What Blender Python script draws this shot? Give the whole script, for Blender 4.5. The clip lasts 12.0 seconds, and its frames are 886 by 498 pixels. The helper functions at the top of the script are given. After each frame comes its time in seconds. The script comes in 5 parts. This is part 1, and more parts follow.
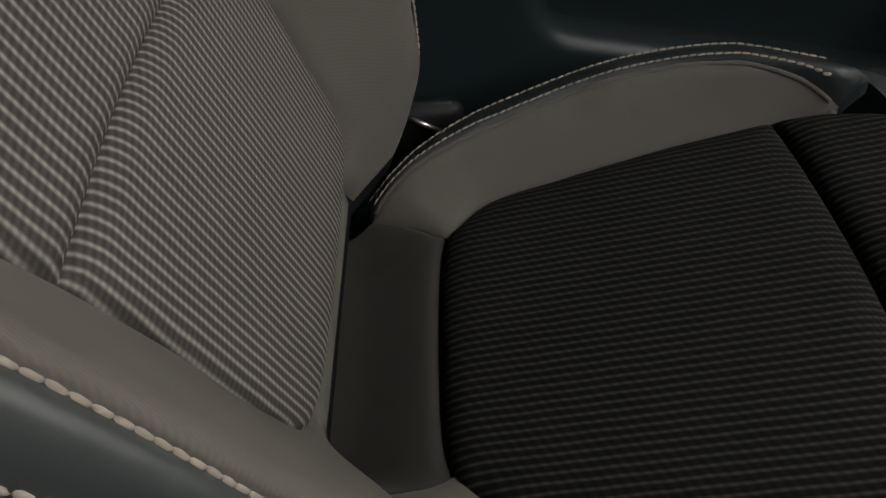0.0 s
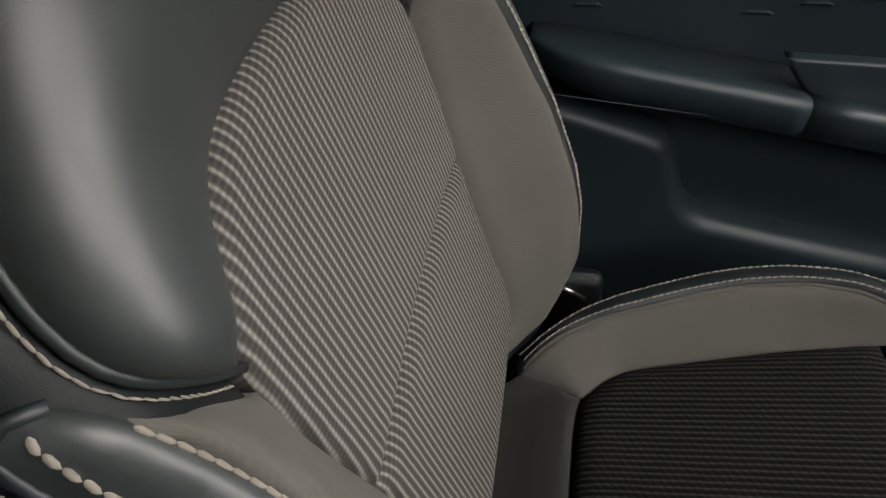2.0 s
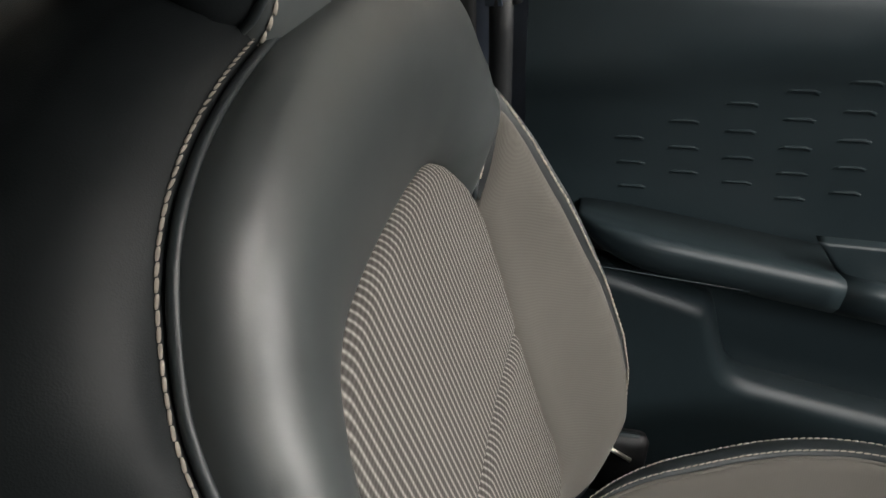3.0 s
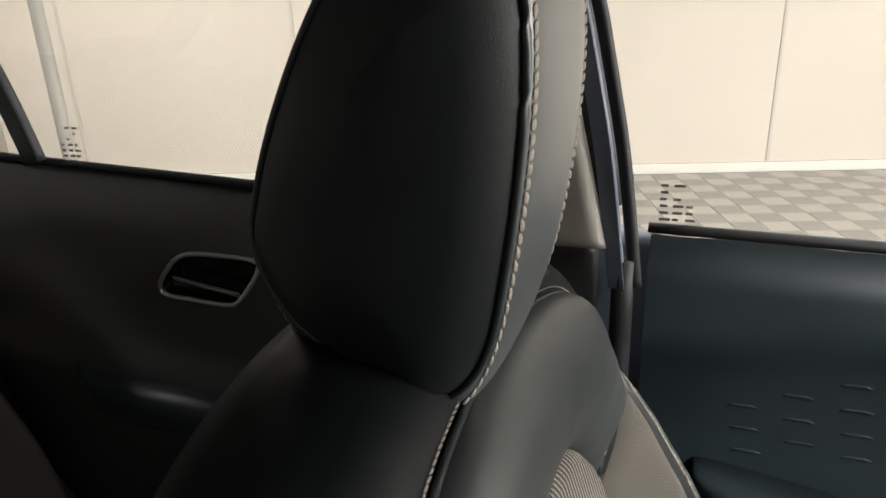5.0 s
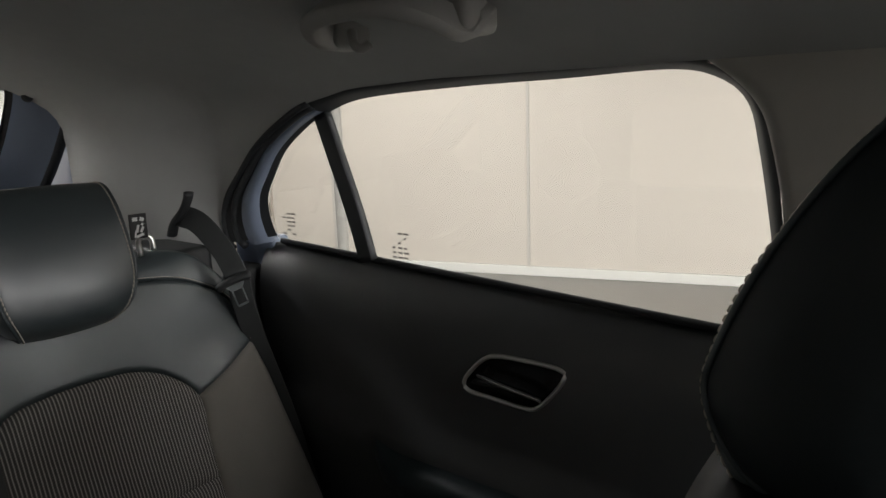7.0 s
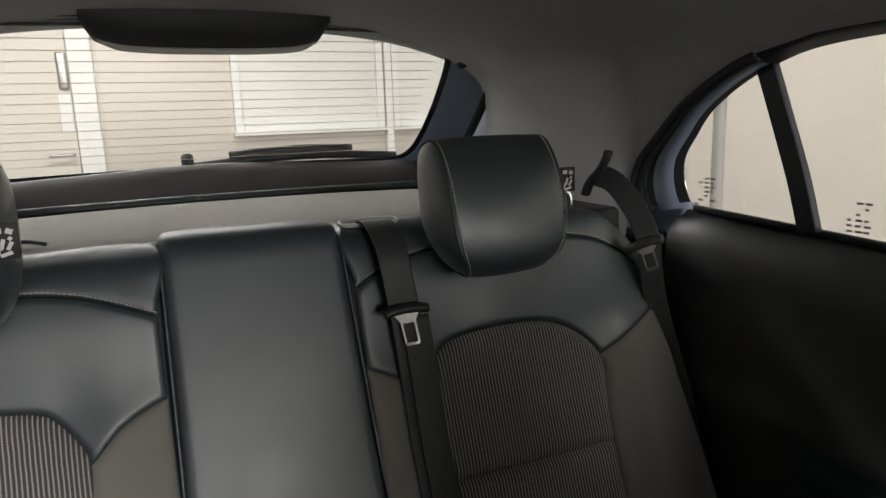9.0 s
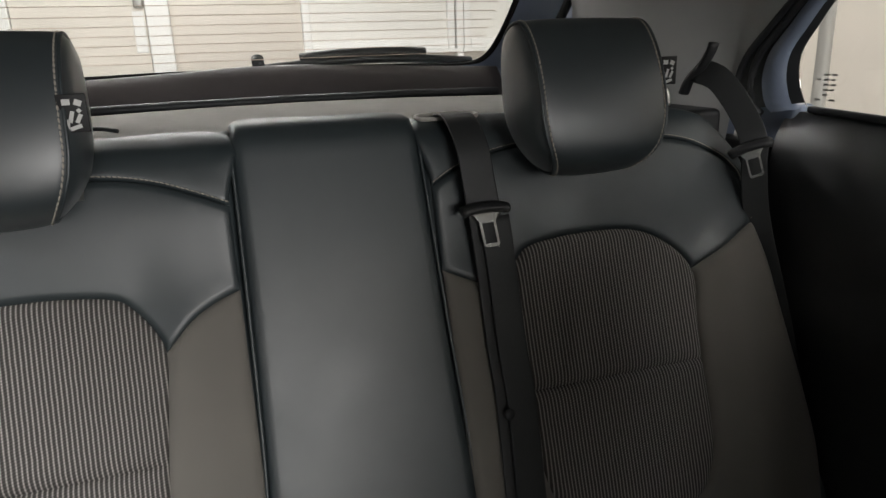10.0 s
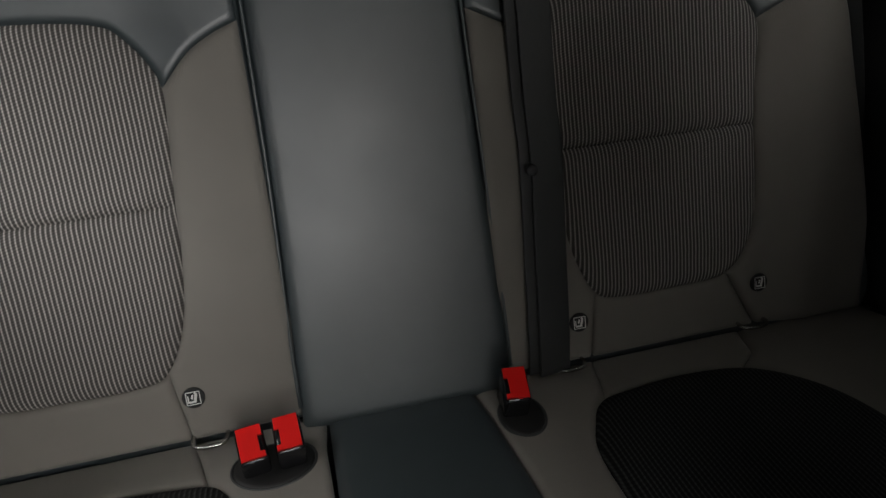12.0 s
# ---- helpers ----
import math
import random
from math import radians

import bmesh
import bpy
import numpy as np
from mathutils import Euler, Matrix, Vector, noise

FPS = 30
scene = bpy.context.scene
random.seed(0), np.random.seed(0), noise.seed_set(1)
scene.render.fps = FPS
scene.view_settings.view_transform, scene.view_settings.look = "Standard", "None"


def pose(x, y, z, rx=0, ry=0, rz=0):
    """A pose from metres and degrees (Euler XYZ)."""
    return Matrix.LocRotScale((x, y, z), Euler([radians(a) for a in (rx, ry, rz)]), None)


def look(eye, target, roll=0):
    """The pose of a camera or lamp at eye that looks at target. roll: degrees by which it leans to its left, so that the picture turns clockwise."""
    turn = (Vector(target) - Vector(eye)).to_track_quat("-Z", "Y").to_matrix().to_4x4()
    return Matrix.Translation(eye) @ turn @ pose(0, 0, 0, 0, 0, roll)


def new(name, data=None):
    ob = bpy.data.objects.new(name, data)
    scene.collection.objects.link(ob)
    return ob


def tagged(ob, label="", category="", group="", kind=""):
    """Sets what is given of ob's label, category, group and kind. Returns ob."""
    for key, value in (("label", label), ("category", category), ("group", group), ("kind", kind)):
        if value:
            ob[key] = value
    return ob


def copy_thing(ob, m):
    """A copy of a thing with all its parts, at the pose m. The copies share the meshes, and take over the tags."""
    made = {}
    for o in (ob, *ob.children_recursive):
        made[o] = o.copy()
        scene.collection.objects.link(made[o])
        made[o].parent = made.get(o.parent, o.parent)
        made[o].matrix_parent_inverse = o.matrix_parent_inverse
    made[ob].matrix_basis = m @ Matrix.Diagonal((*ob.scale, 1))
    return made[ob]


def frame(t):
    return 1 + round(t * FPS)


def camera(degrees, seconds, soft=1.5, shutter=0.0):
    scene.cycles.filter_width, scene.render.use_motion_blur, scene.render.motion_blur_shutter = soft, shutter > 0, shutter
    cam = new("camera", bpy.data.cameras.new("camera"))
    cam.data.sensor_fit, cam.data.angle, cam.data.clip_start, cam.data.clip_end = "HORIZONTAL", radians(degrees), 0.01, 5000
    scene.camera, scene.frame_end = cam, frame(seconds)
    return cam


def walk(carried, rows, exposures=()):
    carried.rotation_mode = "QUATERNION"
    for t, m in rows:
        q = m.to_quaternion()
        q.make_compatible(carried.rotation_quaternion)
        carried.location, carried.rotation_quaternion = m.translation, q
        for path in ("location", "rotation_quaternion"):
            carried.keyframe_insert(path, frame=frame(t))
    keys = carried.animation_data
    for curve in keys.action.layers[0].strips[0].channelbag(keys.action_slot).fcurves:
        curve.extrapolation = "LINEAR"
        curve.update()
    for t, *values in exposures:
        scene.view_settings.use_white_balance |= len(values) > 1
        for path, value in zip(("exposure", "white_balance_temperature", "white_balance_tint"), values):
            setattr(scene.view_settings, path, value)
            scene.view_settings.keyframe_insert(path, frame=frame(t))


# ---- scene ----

cam = camera(67.0, 12.0)
PATH = [
    (0, (-0.123, 0.047, 1.102), (-1.409, 0.009, -0.429), -3.7),
    (0.5, (-0.118, 0.035, 1.128), (-1.4, -0.076, -0.404), -4.0),
    (1, (-0.122, 0.022, 1.176), (-1.387, -0.142, -0.364), -3.5),
    (1.5, (-0.116, 0.0, 1.231), (-1.393, -0.228, -0.291), -3.4),
    (2, (-0.114, -0.019, 1.27), (-1.488, -0.294, -0.157), -3.0),
    (2.5, (-0.102, -0.042, 1.308), (-1.591, -0.369, 0.013), -2.9),
    (3, (-0.096, -0.044, 1.334), (-1.69, -0.433, 0.19), -2.5),
    (3.2, (-0.093, -0.047, 1.346), (-1.715, -0.466, 0.252), -2.5),
    (4.8, (-0.059, -0.071, 1.439), (-1.812, -0.712, 0.721), -1.9),
    (5, (-0.063, -0.08, 1.445), (-1.824, -0.747, 0.769), -2.1),
    (5.5, (-0.037, -0.096, 1.477), (-1.815, -0.811, 0.905), -1.9),
    (6, (-0.002, -0.121, 1.49), (-1.781, -0.914, 1.033), -1.9),
    (6.5, (0.021, -0.145, 1.49), (-1.684, -1.113, 1.094), -1.7),
    (7, (0.033, -0.187, 1.491), (-1.507, -1.403, 1.101), -2.0),
    (7.5, (0.053, -0.211, 1.49), (-1.265, -1.668, 1.118), -1.9),
    (7.7, (0.058, -0.219, 1.495), (-1.168, -1.75, 1.103), -2.1),
    (9.3, (0.135, -0.322, 1.423), (-0.587, -2.145, 1.028), -1.9),
    (9.5, (0.134, -0.333, 1.411), (-0.549, -2.163, 0.98), -1.8),
    (10, (0.134, -0.36, 1.378), (-0.455, -2.184, 0.807), -2.0),
    (10.5, (0.116, -0.37, 1.336), (-0.397, -2.167, 0.624), -2.0),
    (11, (0.12, -0.372, 1.307), (-0.351, -2.128, 0.473), -2.2),
    (11.5, (0.096, -0.384, 1.299), (-0.312, -2.074, 0.31), -2.3),
    (12, (0.09, -0.384, 1.271), (-0.285, -2.03, 0.199), -2.6),
]
walk(cam, [(t, look(eye, target, roll)) for t, eye, target, roll in PATH],
     [(0, -0.9, 6500, 10), (1.0, -0.55, 6500, 10), (2.0, -0.27, 6400, 10), (3.2, 0.33, 6400, 10), (5.0, 0.52, 6500, 10), (6.0, 0.38, 6300, 10), (7.0, 0.32, 6200, 10), (9.5, 0.07, 6300, 10), (10.5, 0.03, 6200, 10), (12, -0.12, 6200, 10)])

# ---- light: a closed workshop with added overhead lamps and one upright panel, the car stands inside ----
world = bpy.data.worlds.new("world")
scene.world = world
world.use_nodes = True
world.node_tree.nodes["Background"].inputs[0].default_value = (1.0, 0.93, 0.85, 1)
world.node_tree.nodes["Background"].inputs[1].default_value = 0.02


def ceiling_lamp(x, y, sx, sy, watts, color, z=3.14, tilt=0, roll=0):
    data = bpy.data.lights.new("ceiling_lamp", "AREA")
    data.shape, data.size, data.size_y, data.energy = "RECTANGLE", sx, sy, watts
    data.color = color
    ob = new("ceiling_lamp", data)
    ob.matrix_world = pose(x, y, z, tilt, roll)
    return ob


WARM, COOL, FRONT_FILL = (1.0, 0.95, 0.89), (1.0, 0.985, 0.965), (1.0, 0.96, 0.91)
# Added lamps out of view, placed and tuned to brighten parts of the cabin.
LAMPS = [(-3.4, -3.6, 0.5, 2.6, 45, WARM), (-4.4, 1.3, 1.0, 2.6, 12, WARM), (0.7, -4.0, 2.6, 0.5, 92, WARM),
         # upright panel ahead of the car, added to fill through the windscreen
         (-1.3, 7.3, 4.2, 1.6, 300, FRONT_FILL, 2.10, -88),
         (-0.6, 2.4, 3.0, 1.0, 215, WARM), (2.4, 1.7, 1.6, 1.0, 105, COOL), (2.2, -0.8, 0.6, 1.4, 30, WARM)]
for lamp in LAMPS:
    ceiling_lamp(*lamp)


# ---- materials ----
def mat(name, base, rough=0.5, metal=0.0, spec=0.5):
    m = bpy.data.materials.new(name)
    m.use_nodes = True
    b = m.node_tree.nodes["Principled BSDF"]
    b.inputs["Base Color"].default_value = (*base, 1)
    b.inputs["Roughness"].default_value = rough
    b.inputs["Metallic"].default_value = metal
    b.inputs["Specular IOR Level"].default_value = spec
    return m


def node(m, kind, **values):
    n = m.node_tree.nodes.new(kind)
    for key, value in values.items():
        if key in n.inputs:
            n.inputs[key].default_value = value
    return n


def link(m, a, b):
    m.node_tree.links.new(a, b)


def coords(m):
    return node(m, "ShaderNodeTexCoord").outputs["Object"]


def math_node(m, op, a, b=None):
    n = m.node_tree.nodes.new("ShaderNodeMath")
    n.operation = op
    for i, v in enumerate((a, b)):
        if v is None:
            continue
        if isinstance(v, (int, float)):
            n.inputs[i].default_value = v
        else:
            link(m, v, n.inputs[i])
    return n.outputs[0]


def mix_color(m, fac, a, b):
    n = m.node_tree.nodes.new("ShaderNodeMix")
    n.data_type = "RGBA"
    link(m, fac, n.inputs[0])
    n.inputs[6].default_value = (*a, 1)
    n.inputs[7].default_value = (*b, 1)
    return n.outputs[2]


def bump(m, height, strength, distance):
    n = node(m, "ShaderNodeBump", Strength=strength, Distance=distance)
    link(m, height, n.inputs["Height"])
    link(m, n.outputs[0], m.node_tree.nodes["Principled BSDF"].inputs["Normal"])


def noise_of(m, scale, detail=3.0, vec=None):
    n = node(m, "ShaderNodeTexNoise", Scale=scale, Detail=detail)
    link(m, vec if vec is not None else coords(m), n.inputs["Vector"])
    return n.outputs["Fac"]


def spread(m, fac, lo, hi):
    n = m.node_tree.nodes.new("ShaderNodeMapRange")
    link(m, fac, n.inputs[0])
    n.inputs[1].default_value, n.inputs[2].default_value = 0.3, 0.7
    n.inputs[3].default_value, n.inputs[4].default_value = lo, hi
    return n.outputs[0]


def bsdf(m):
    return m.node_tree.nodes["Principled BSDF"]


def grained(name, base, rough, grain=900.0, depth=0.0004, strength=0.25, var=0.12, spec=0.5):
    """Vinyl, leather or moulded plastic: pebble grain, uneven gloss, faint dirt."""
    m = mat(name, base, rough, 0.0, spec)
    v = node(m, "ShaderNodeTexVoronoi", Scale=grain)
    link(m, coords(m), v.inputs["Vector"])
    wide = noise_of(m, 9.0, 4.0)
    link(m, spread(m, wide, rough - 0.025, rough + 0.04), bsdf(m).inputs["Roughness"])
    lo = tuple(c * (1 - var) for c in base)
    hi = tuple(c * (1 + var) for c in base)
    link(m, mix_color(m, noise_of(m, 35.0, 5.0), lo, hi), bsdf(m).inputs["Base Color"])
    fine = math_node(m, "ADD", v.outputs["Distance"], math_node(m, "MULTIPLY", noise_of(m, 60.0, 2.0), 0.6))
    bump(m, fine, strength, depth)
    return m


def twill(name, base, var=0.10):
    """Fine diagonal twill cloth."""
    m = mat(name, base, 0.9, 0.0, 0.25)
    sep = node(m, "ShaderNodeSeparateXYZ")
    link(m, coords(m), sep.inputs[0])
    up = math_node(m, "ADD", sep.outputs[2], sep.outputs[1])
    a = math_node(m, "MULTIPLY", math_node(m, "ADD", sep.outputs[0], up), 2 * math.pi / 0.0016)
    wave = math_node(m, "MULTIPLY", math_node(m, "ADD", math_node(m, "SINE", a), 1.0), 0.5)
    b = math_node(m, "MULTIPLY", math_node(m, "SUBTRACT", sep.outputs[0], up), 2 * math.pi / 0.0034)
    cross = math_node(m, "MULTIPLY", math_node(m, "ADD", math_node(m, "SINE", b), 1.0), 0.08)
    h = math_node(m, "ADD", wave, cross)
    lo = tuple(c * 0.92 for c in base)
    hi = tuple(c * 1.04 for c in base)
    col = mix_color(m, math_node(m, "MULTIPLY", h, 0.75), lo, hi)
    over = m.node_tree.nodes.new("ShaderNodeMix")
    over.data_type, over.blend_type = "RGBA", "MULTIPLY"
    over.inputs[0].default_value = 1.0
    link(m, col, over.inputs[6])
    link(m, mix_color(m, noise_of(m, 14.0, 5.0), (1 - var * 1.6,) * 3, (1.0, 1.0, 1.0)), over.inputs[7])
    link(m, over.outputs[2], bsdf(m).inputs["Base Color"])
    bsdf(m).inputs["Sheen Weight"].default_value = 0.15
    bump(m, h, 0.15, 0.0004)
    return m


def ribbed(name, light, dark, period=0.006, yarns=0.4, sharp=2.8):
    """Ribbed seat cloth: light rope-like ribs along the seat, dark grooves, short slanting yarns on each rib."""
    m = mat(name, light, 0.85, 0.0, 0.25)
    sep = node(m, "ShaderNodeSeparateXYZ")
    link(m, coords(m), sep.inputs[0])
    run = math_node(m, "SUBTRACT", sep.outputs[2], math_node(m, "MULTIPLY", sep.outputs[1], 0.8))
    wob = math_node(m, "MULTIPLY", noise_of(m, 45.0, 2.0), 0.0012)
    xx = math_node(m, "ADD", sep.outputs[0], wob)
    rib = math_node(m, "MULTIPLY", math_node(m, "ADD", math_node(m, "SINE", math_node(m, "MULTIPLY", xx, 2 * math.pi / period)), 1.0), 0.5)
    slant = math_node(m, "ADD", math_node(m, "MULTIPLY", run, 2 * math.pi / 0.0044), math_node(m, "MULTIPLY", xx, math.pi / period))
    yarn = math_node(m, "MULTIPLY", math_node(m, "ADD", math_node(m, "SINE", slant), 1.0), 0.5)
    body = math_node(m, "POWER", rib, sharp)
    fac = math_node(m, "MULTIPLY", body, math_node(m, "ADD", 1.0 - yarns, math_node(m, "MULTIPLY", yarn, yarns)))
    fuzz = math_node(m, "MULTIPLY", noise_of(m, 700.0, 2.0), 0.3)
    knots = math_node(m, "MULTIPLY", math_node(m, "MULTIPLY", yarn, math_node(m, "SUBTRACT", 1.0, rib)), 0.10)
    fac2 = math_node(m, "ADD", math_node(m, "MULTIPLY", fac, math_node(m, "ADD", 0.85, fuzz)), knots)
    link(m, mix_color(m, fac2, dark, light), bsdf(m).inputs["Base Color"])
    h = math_node(m, "ADD", rib, math_node(m, "MULTIPLY", math_node(m, "MULTIPLY", yarn, rib), 0.35))
    bump(m, h, 0.45, 0.0012)
    return m


def painted(name, base, rough, var=0.06, scale=1.2, bumpy=0.0):
    m = mat(name, base, rough)
    lo, hi = tuple(c * (1 - var) for c in base), tuple(min(1, c * (1 + var)) for c in base)
    both = math_node(m, "ADD", math_node(m, "MULTIPLY", noise_of(m, scale, 5.0), 0.7), math_node(m, "MULTIPLY", noise_of(m, scale * 18, 3.0), 0.3))
    link(m, mix_color(m, both, lo, hi), bsdf(m).inputs["Base Color"])
    if bumpy:
        bump(m, noise_of(m, 120.0, 4.0), 0.3, bumpy)
    return m


M_rib = ribbed("rib_cloth", (0.49, 0.465, 0.43), (0.085, 0.080, 0.074), 0.0059, 0.35, 3.0)
M_rib_rear = ribbed("rib_cloth_bench", (0.50, 0.475, 0.44), (0.050, 0.047, 0.044), 0.0056, 0.45, 3.0)
M_rib_dark = ribbed("rib_cloth_cushion", (0.070, 0.072, 0.068), (0.006, 0.006, 0.006))
M_grey = twill("grey_twill", (0.225, 0.212, 0.188))
# Darker copy of the grey twill; the crease's shade is in its colour.
M_strip = twill("crease_shade_twill", (0.070, 0.067, 0.060))
M_vinyl = grained("black_vinyl", (0.034, 0.045, 0.049), 0.45, 1100.0, 0.0002, 0.05, 0.12, 1.0)
M_yoke = grained("charcoal_vinyl", (0.080, 0.092, 0.094), 0.45, 1100.0, 0.0002, 0.05, 0.12, 1.0)
M_leather = grained("grained_leather", (0.016, 0.020, 0.022), 0.50, 1300.0, 0.0003, 0.20, 0.12, 0.4)
M_head = grained("headrest_vinyl", (0.035, 0.046, 0.050), 0.45, 900.0, 0.0003, 0.14, 0.12, 1.0)
for soft, sheen in ((M_yoke, 0.9), (M_head, 0.9)):  # the vinyl's satin finish
    bsdf(soft).inputs["Coat Weight"].default_value = sheen
    bsdf(soft).inputs["Coat Roughness"].default_value = 0.42
M_plastic = grained("black_plastic", (0.02, 0.021, 0.022), 0.5, 1300.0, 0.0003, 0.2)
M_door = grained("door_plastic", (0.022, 0.034, 0.039), 0.43, 1200.0, 0.0003, 0.2)
M_doorsoft = grained("door_soft_trim", (0.046, 0.047, 0.049), 0.42, 900.0, 0.0004, 0.25, 0.12, 0.8)
M_gloss = mat("gloss_black", (0.01, 0.01, 0.011), 0.15)
M_rubber = grained("rubber", (0.016, 0.018, 0.02), 0.55, 300.0, 0.0002, 0.15)
M_thread = painted("thread", (0.46, 0.42, 0.36), 0.8, 0.15, 200.0)
M_chrome = mat("satin_chrome", (0.80, 0.78, 0.75), 0.30, 1.0)
M_steel = mat("bright_steel", (0.55, 0.55, 0.54), 0.22, 1.0)
M_red = mat("red_plastic", (0.78, 0.012, 0.010), 0.45, 0.0, 0.3)
M_web = painted("belt_webbing", (0.034, 0.036, 0.036), 0.55, 0.2, 300.0, 0.0004)
M_lining = painted("headlining_felt", (0.37, 0.372, 0.362), 0.95, 0.07, 30.0, 0.0006)
M_trim = painted("pillar_trim", (0.46, 0.44, 0.40), 0.6, 0.05, 40.0, 0.0003)
M_handle = painted("handle_plastic", (0.33, 0.32, 0.30), 0.5, 0.05, 40.0, 0.0003)
M_paint = mat("blue_grey_body_paint", (0.19, 0.225, 0.30), 0.3)
M_shelf = painted("parcel_shelf_carpet", (0.20, 0.19, 0.175), 0.95, 0.2, 60.0, 0.001)
M_hatch = grained("tailgate_trim", (0.045, 0.038, 0.038), 0.6, 600.0, 0.0004, 0.3)
M_carpet = painted("floor_carpet", (0.02, 0.02, 0.021), 0.95, 0.25, 60.0, 0.001)
M_white = mat("printed_white", (0.7, 0.7, 0.68), 0.6)
M_print = mat("printed_grey", (0.34, 0.325, 0.30), 0.6)
M_label = mat("black_label", (0.012, 0.012, 0.012), 0.6)
M_wall = painted("workshop_panel_paint", (0.74, 0.685, 0.62), 0.55, 0.035, 0.7)
M_post = painted("post_grey", (0.36, 0.345, 0.32), 0.5, 0.06, 6.0)
M_joint = painted("panel_joint", (0.62, 0.59, 0.55), 0.6, 0.1, 3.0)
M_skirt = painted("white_skirting", (0.86, 0.85, 0.82), 0.4, 0.03, 2.0)
M_ceiling = painted("white_ceiling", (0.8, 0.78, 0.74), 0.8, 0.03, 1.0)
M_tile_a = painted("pale_floor_tile", (0.46, 0.44, 0.41), 0.45, 0.12, 3.0)
M_tile_b = painted("grey_floor_tile", (0.31, 0.30, 0.285), 0.45, 0.18, 3.0)
M_screed = painted("floor_screed", (0.36, 0.35, 0.33), 0.45, 0.15, 1.5)
M_frame = painted("white_window_frame", (0.86, 0.85, 0.83), 0.35, 0.03, 3.0)
M_pane = painted("frosted_pane", (0.80, 0.78, 0.74), 0.35, 0.05, 1.5)
M_doorleaf = painted("cream_door_leaf", (0.74, 0.69, 0.62), 0.45, 0.04, 1.2)
M_alu = mat("brushed_aluminium", (0.55, 0.54, 0.52), 0.35, 1.0)


def glass_mat(name, tint):
    m = mat(name, tint, 0.0)
    bsdf(m).inputs["Transmission Weight"].default_value = 1.0
    bsdf(m).inputs["IOR"].default_value = 1.45
    return m


M_glass = glass_mat("car_glass", (0.93, 0.95, 0.93))
M_line = mat("heater_line", (0.50, 0.40, 0.32), 0.6)


# ---- building tools ----
def mesh_ob(name, verts, faces, material, parent=None, label="", smooth=True):
    me = bpy.data.meshes.new(name)
    me.from_pydata([tuple(v) for v in verts], [], faces)
    me.materials.append(material)
    if smooth:
        me.polygons.foreach_set("use_smooth", [True] * len(me.polygons))
    if material is M_glass:
        bm = bmesh.new()
        bm.from_mesh(me)
        bmesh.ops.recalc_face_normals(bm, faces=bm.faces)
        bm.to_mesh(me)
        bm.free()
    me.update()
    ob = new(name, me)
    if parent is not None:
        ob.parent = parent
    if label:
        ob["label"] = label
    return ob


def part(name, bm, material, parent, label="", smooth=True):
    me = bpy.data.meshes.new(name)
    bmesh.ops.recalc_face_normals(bm, faces=bm.faces)
    bm.to_mesh(me)
    bm.free()
    me.materials.append(material)
    if smooth:
        me.polygons.foreach_set("use_smooth", [True] * len(me.polygons))
    ob = new(name, me)
    if parent is not None:
        ob.parent = parent
    if label:
        ob["label"] = label
    return ob


def thing(name, label, category, group="", kind=""):
    ob = new(name)
    ob.empty_display_size = 0.05
    return tagged(ob, label, category, group, kind)


def box_bm(x0, x1, y0, y1, z0, z1, bevel=0.0, seg=2):
    bm = bmesh.new()
    bmesh.ops.create_cube(bm, size=1)
    for v in bm.verts:
        v.co = ((x0 + x1) / 2 + v.co.x * (x1 - x0), (y0 + y1) / 2 + v.co.y * (y1 - y0), (z0 + z1) / 2 + v.co.z * (z1 - z0))
    if bevel:
        bmesh.ops.bevel(bm, geom=list(bm.edges), offset=bevel, segments=seg, affect="EDGES", profile=0.5)
    return bm


def smooth_line(pts, step=0.008, closed=False):
    """A Catmull-Rom line through the points, evenly spaced."""
    p = [np.array(q, float) for q in pts]
    n = len(p)
    out = []
    last = n if closed else n - 1
    for i in range(last):
        if closed:
            a, b, c, d = p[i - 1], p[i], p[(i + 1) % n], p[(i + 2) % n]
        else:
            b, c = p[i], p[i + 1]
            a = p[i - 1] if i else 2 * b - c
            d = p[i + 2] if i + 2 < n else 2 * c - b
        k = max(2, int(np.linalg.norm(c - b) / step * 2))
        for j in range(k):
            t = j / k
            out.append(0.5 * (2 * b + (c - a) * t + (2 * a - 5 * b + 4 * c - d) * t * t + (3 * b - a - 3 * c + d) * t ** 3))
    if not closed:
        out.append(p[-1])
    q = np.array(out + ([out[0]] if closed else []))
    s = np.concatenate([[0], np.cumsum(np.linalg.norm(np.diff(q, axis=0), axis=1))])
    m = max(3, int(round(s[-1] / step)))
    at = np.linspace(0, s[-1], m + 1)
    res = np.stack([np.interp(at, s, q[:, k]) for k in range(q.shape[1])], axis=1)
    return res[:-1] if closed else res


def rough_line(pts, step=0.008):
    """Straight pieces through the points, evenly spaced."""
    q = np.array(pts, float)
    s = np.concatenate([[0], np.cumsum(np.linalg.norm(np.diff(q, axis=0), axis=1))])
    m = max(2, int(round(s[-1] / step)))
    at = np.linspace(0, s[-1], m + 1)
    return np.stack([np.interp(at, s, q[:, k]) for k in range(q.shape[1])], axis=1)


def join_lines(*lines):
    """One closed outline from lines that follow one another."""
    out = []
    for line in lines:
        for p in line:
            if not out or np.linalg.norm(np.array(p) - out[-1]) > 0.0015:
                out.append(np.array(p, float))
    if np.linalg.norm(out[0] - out[-1]) < 0.0015:
        out.pop()
    return np.array(out)


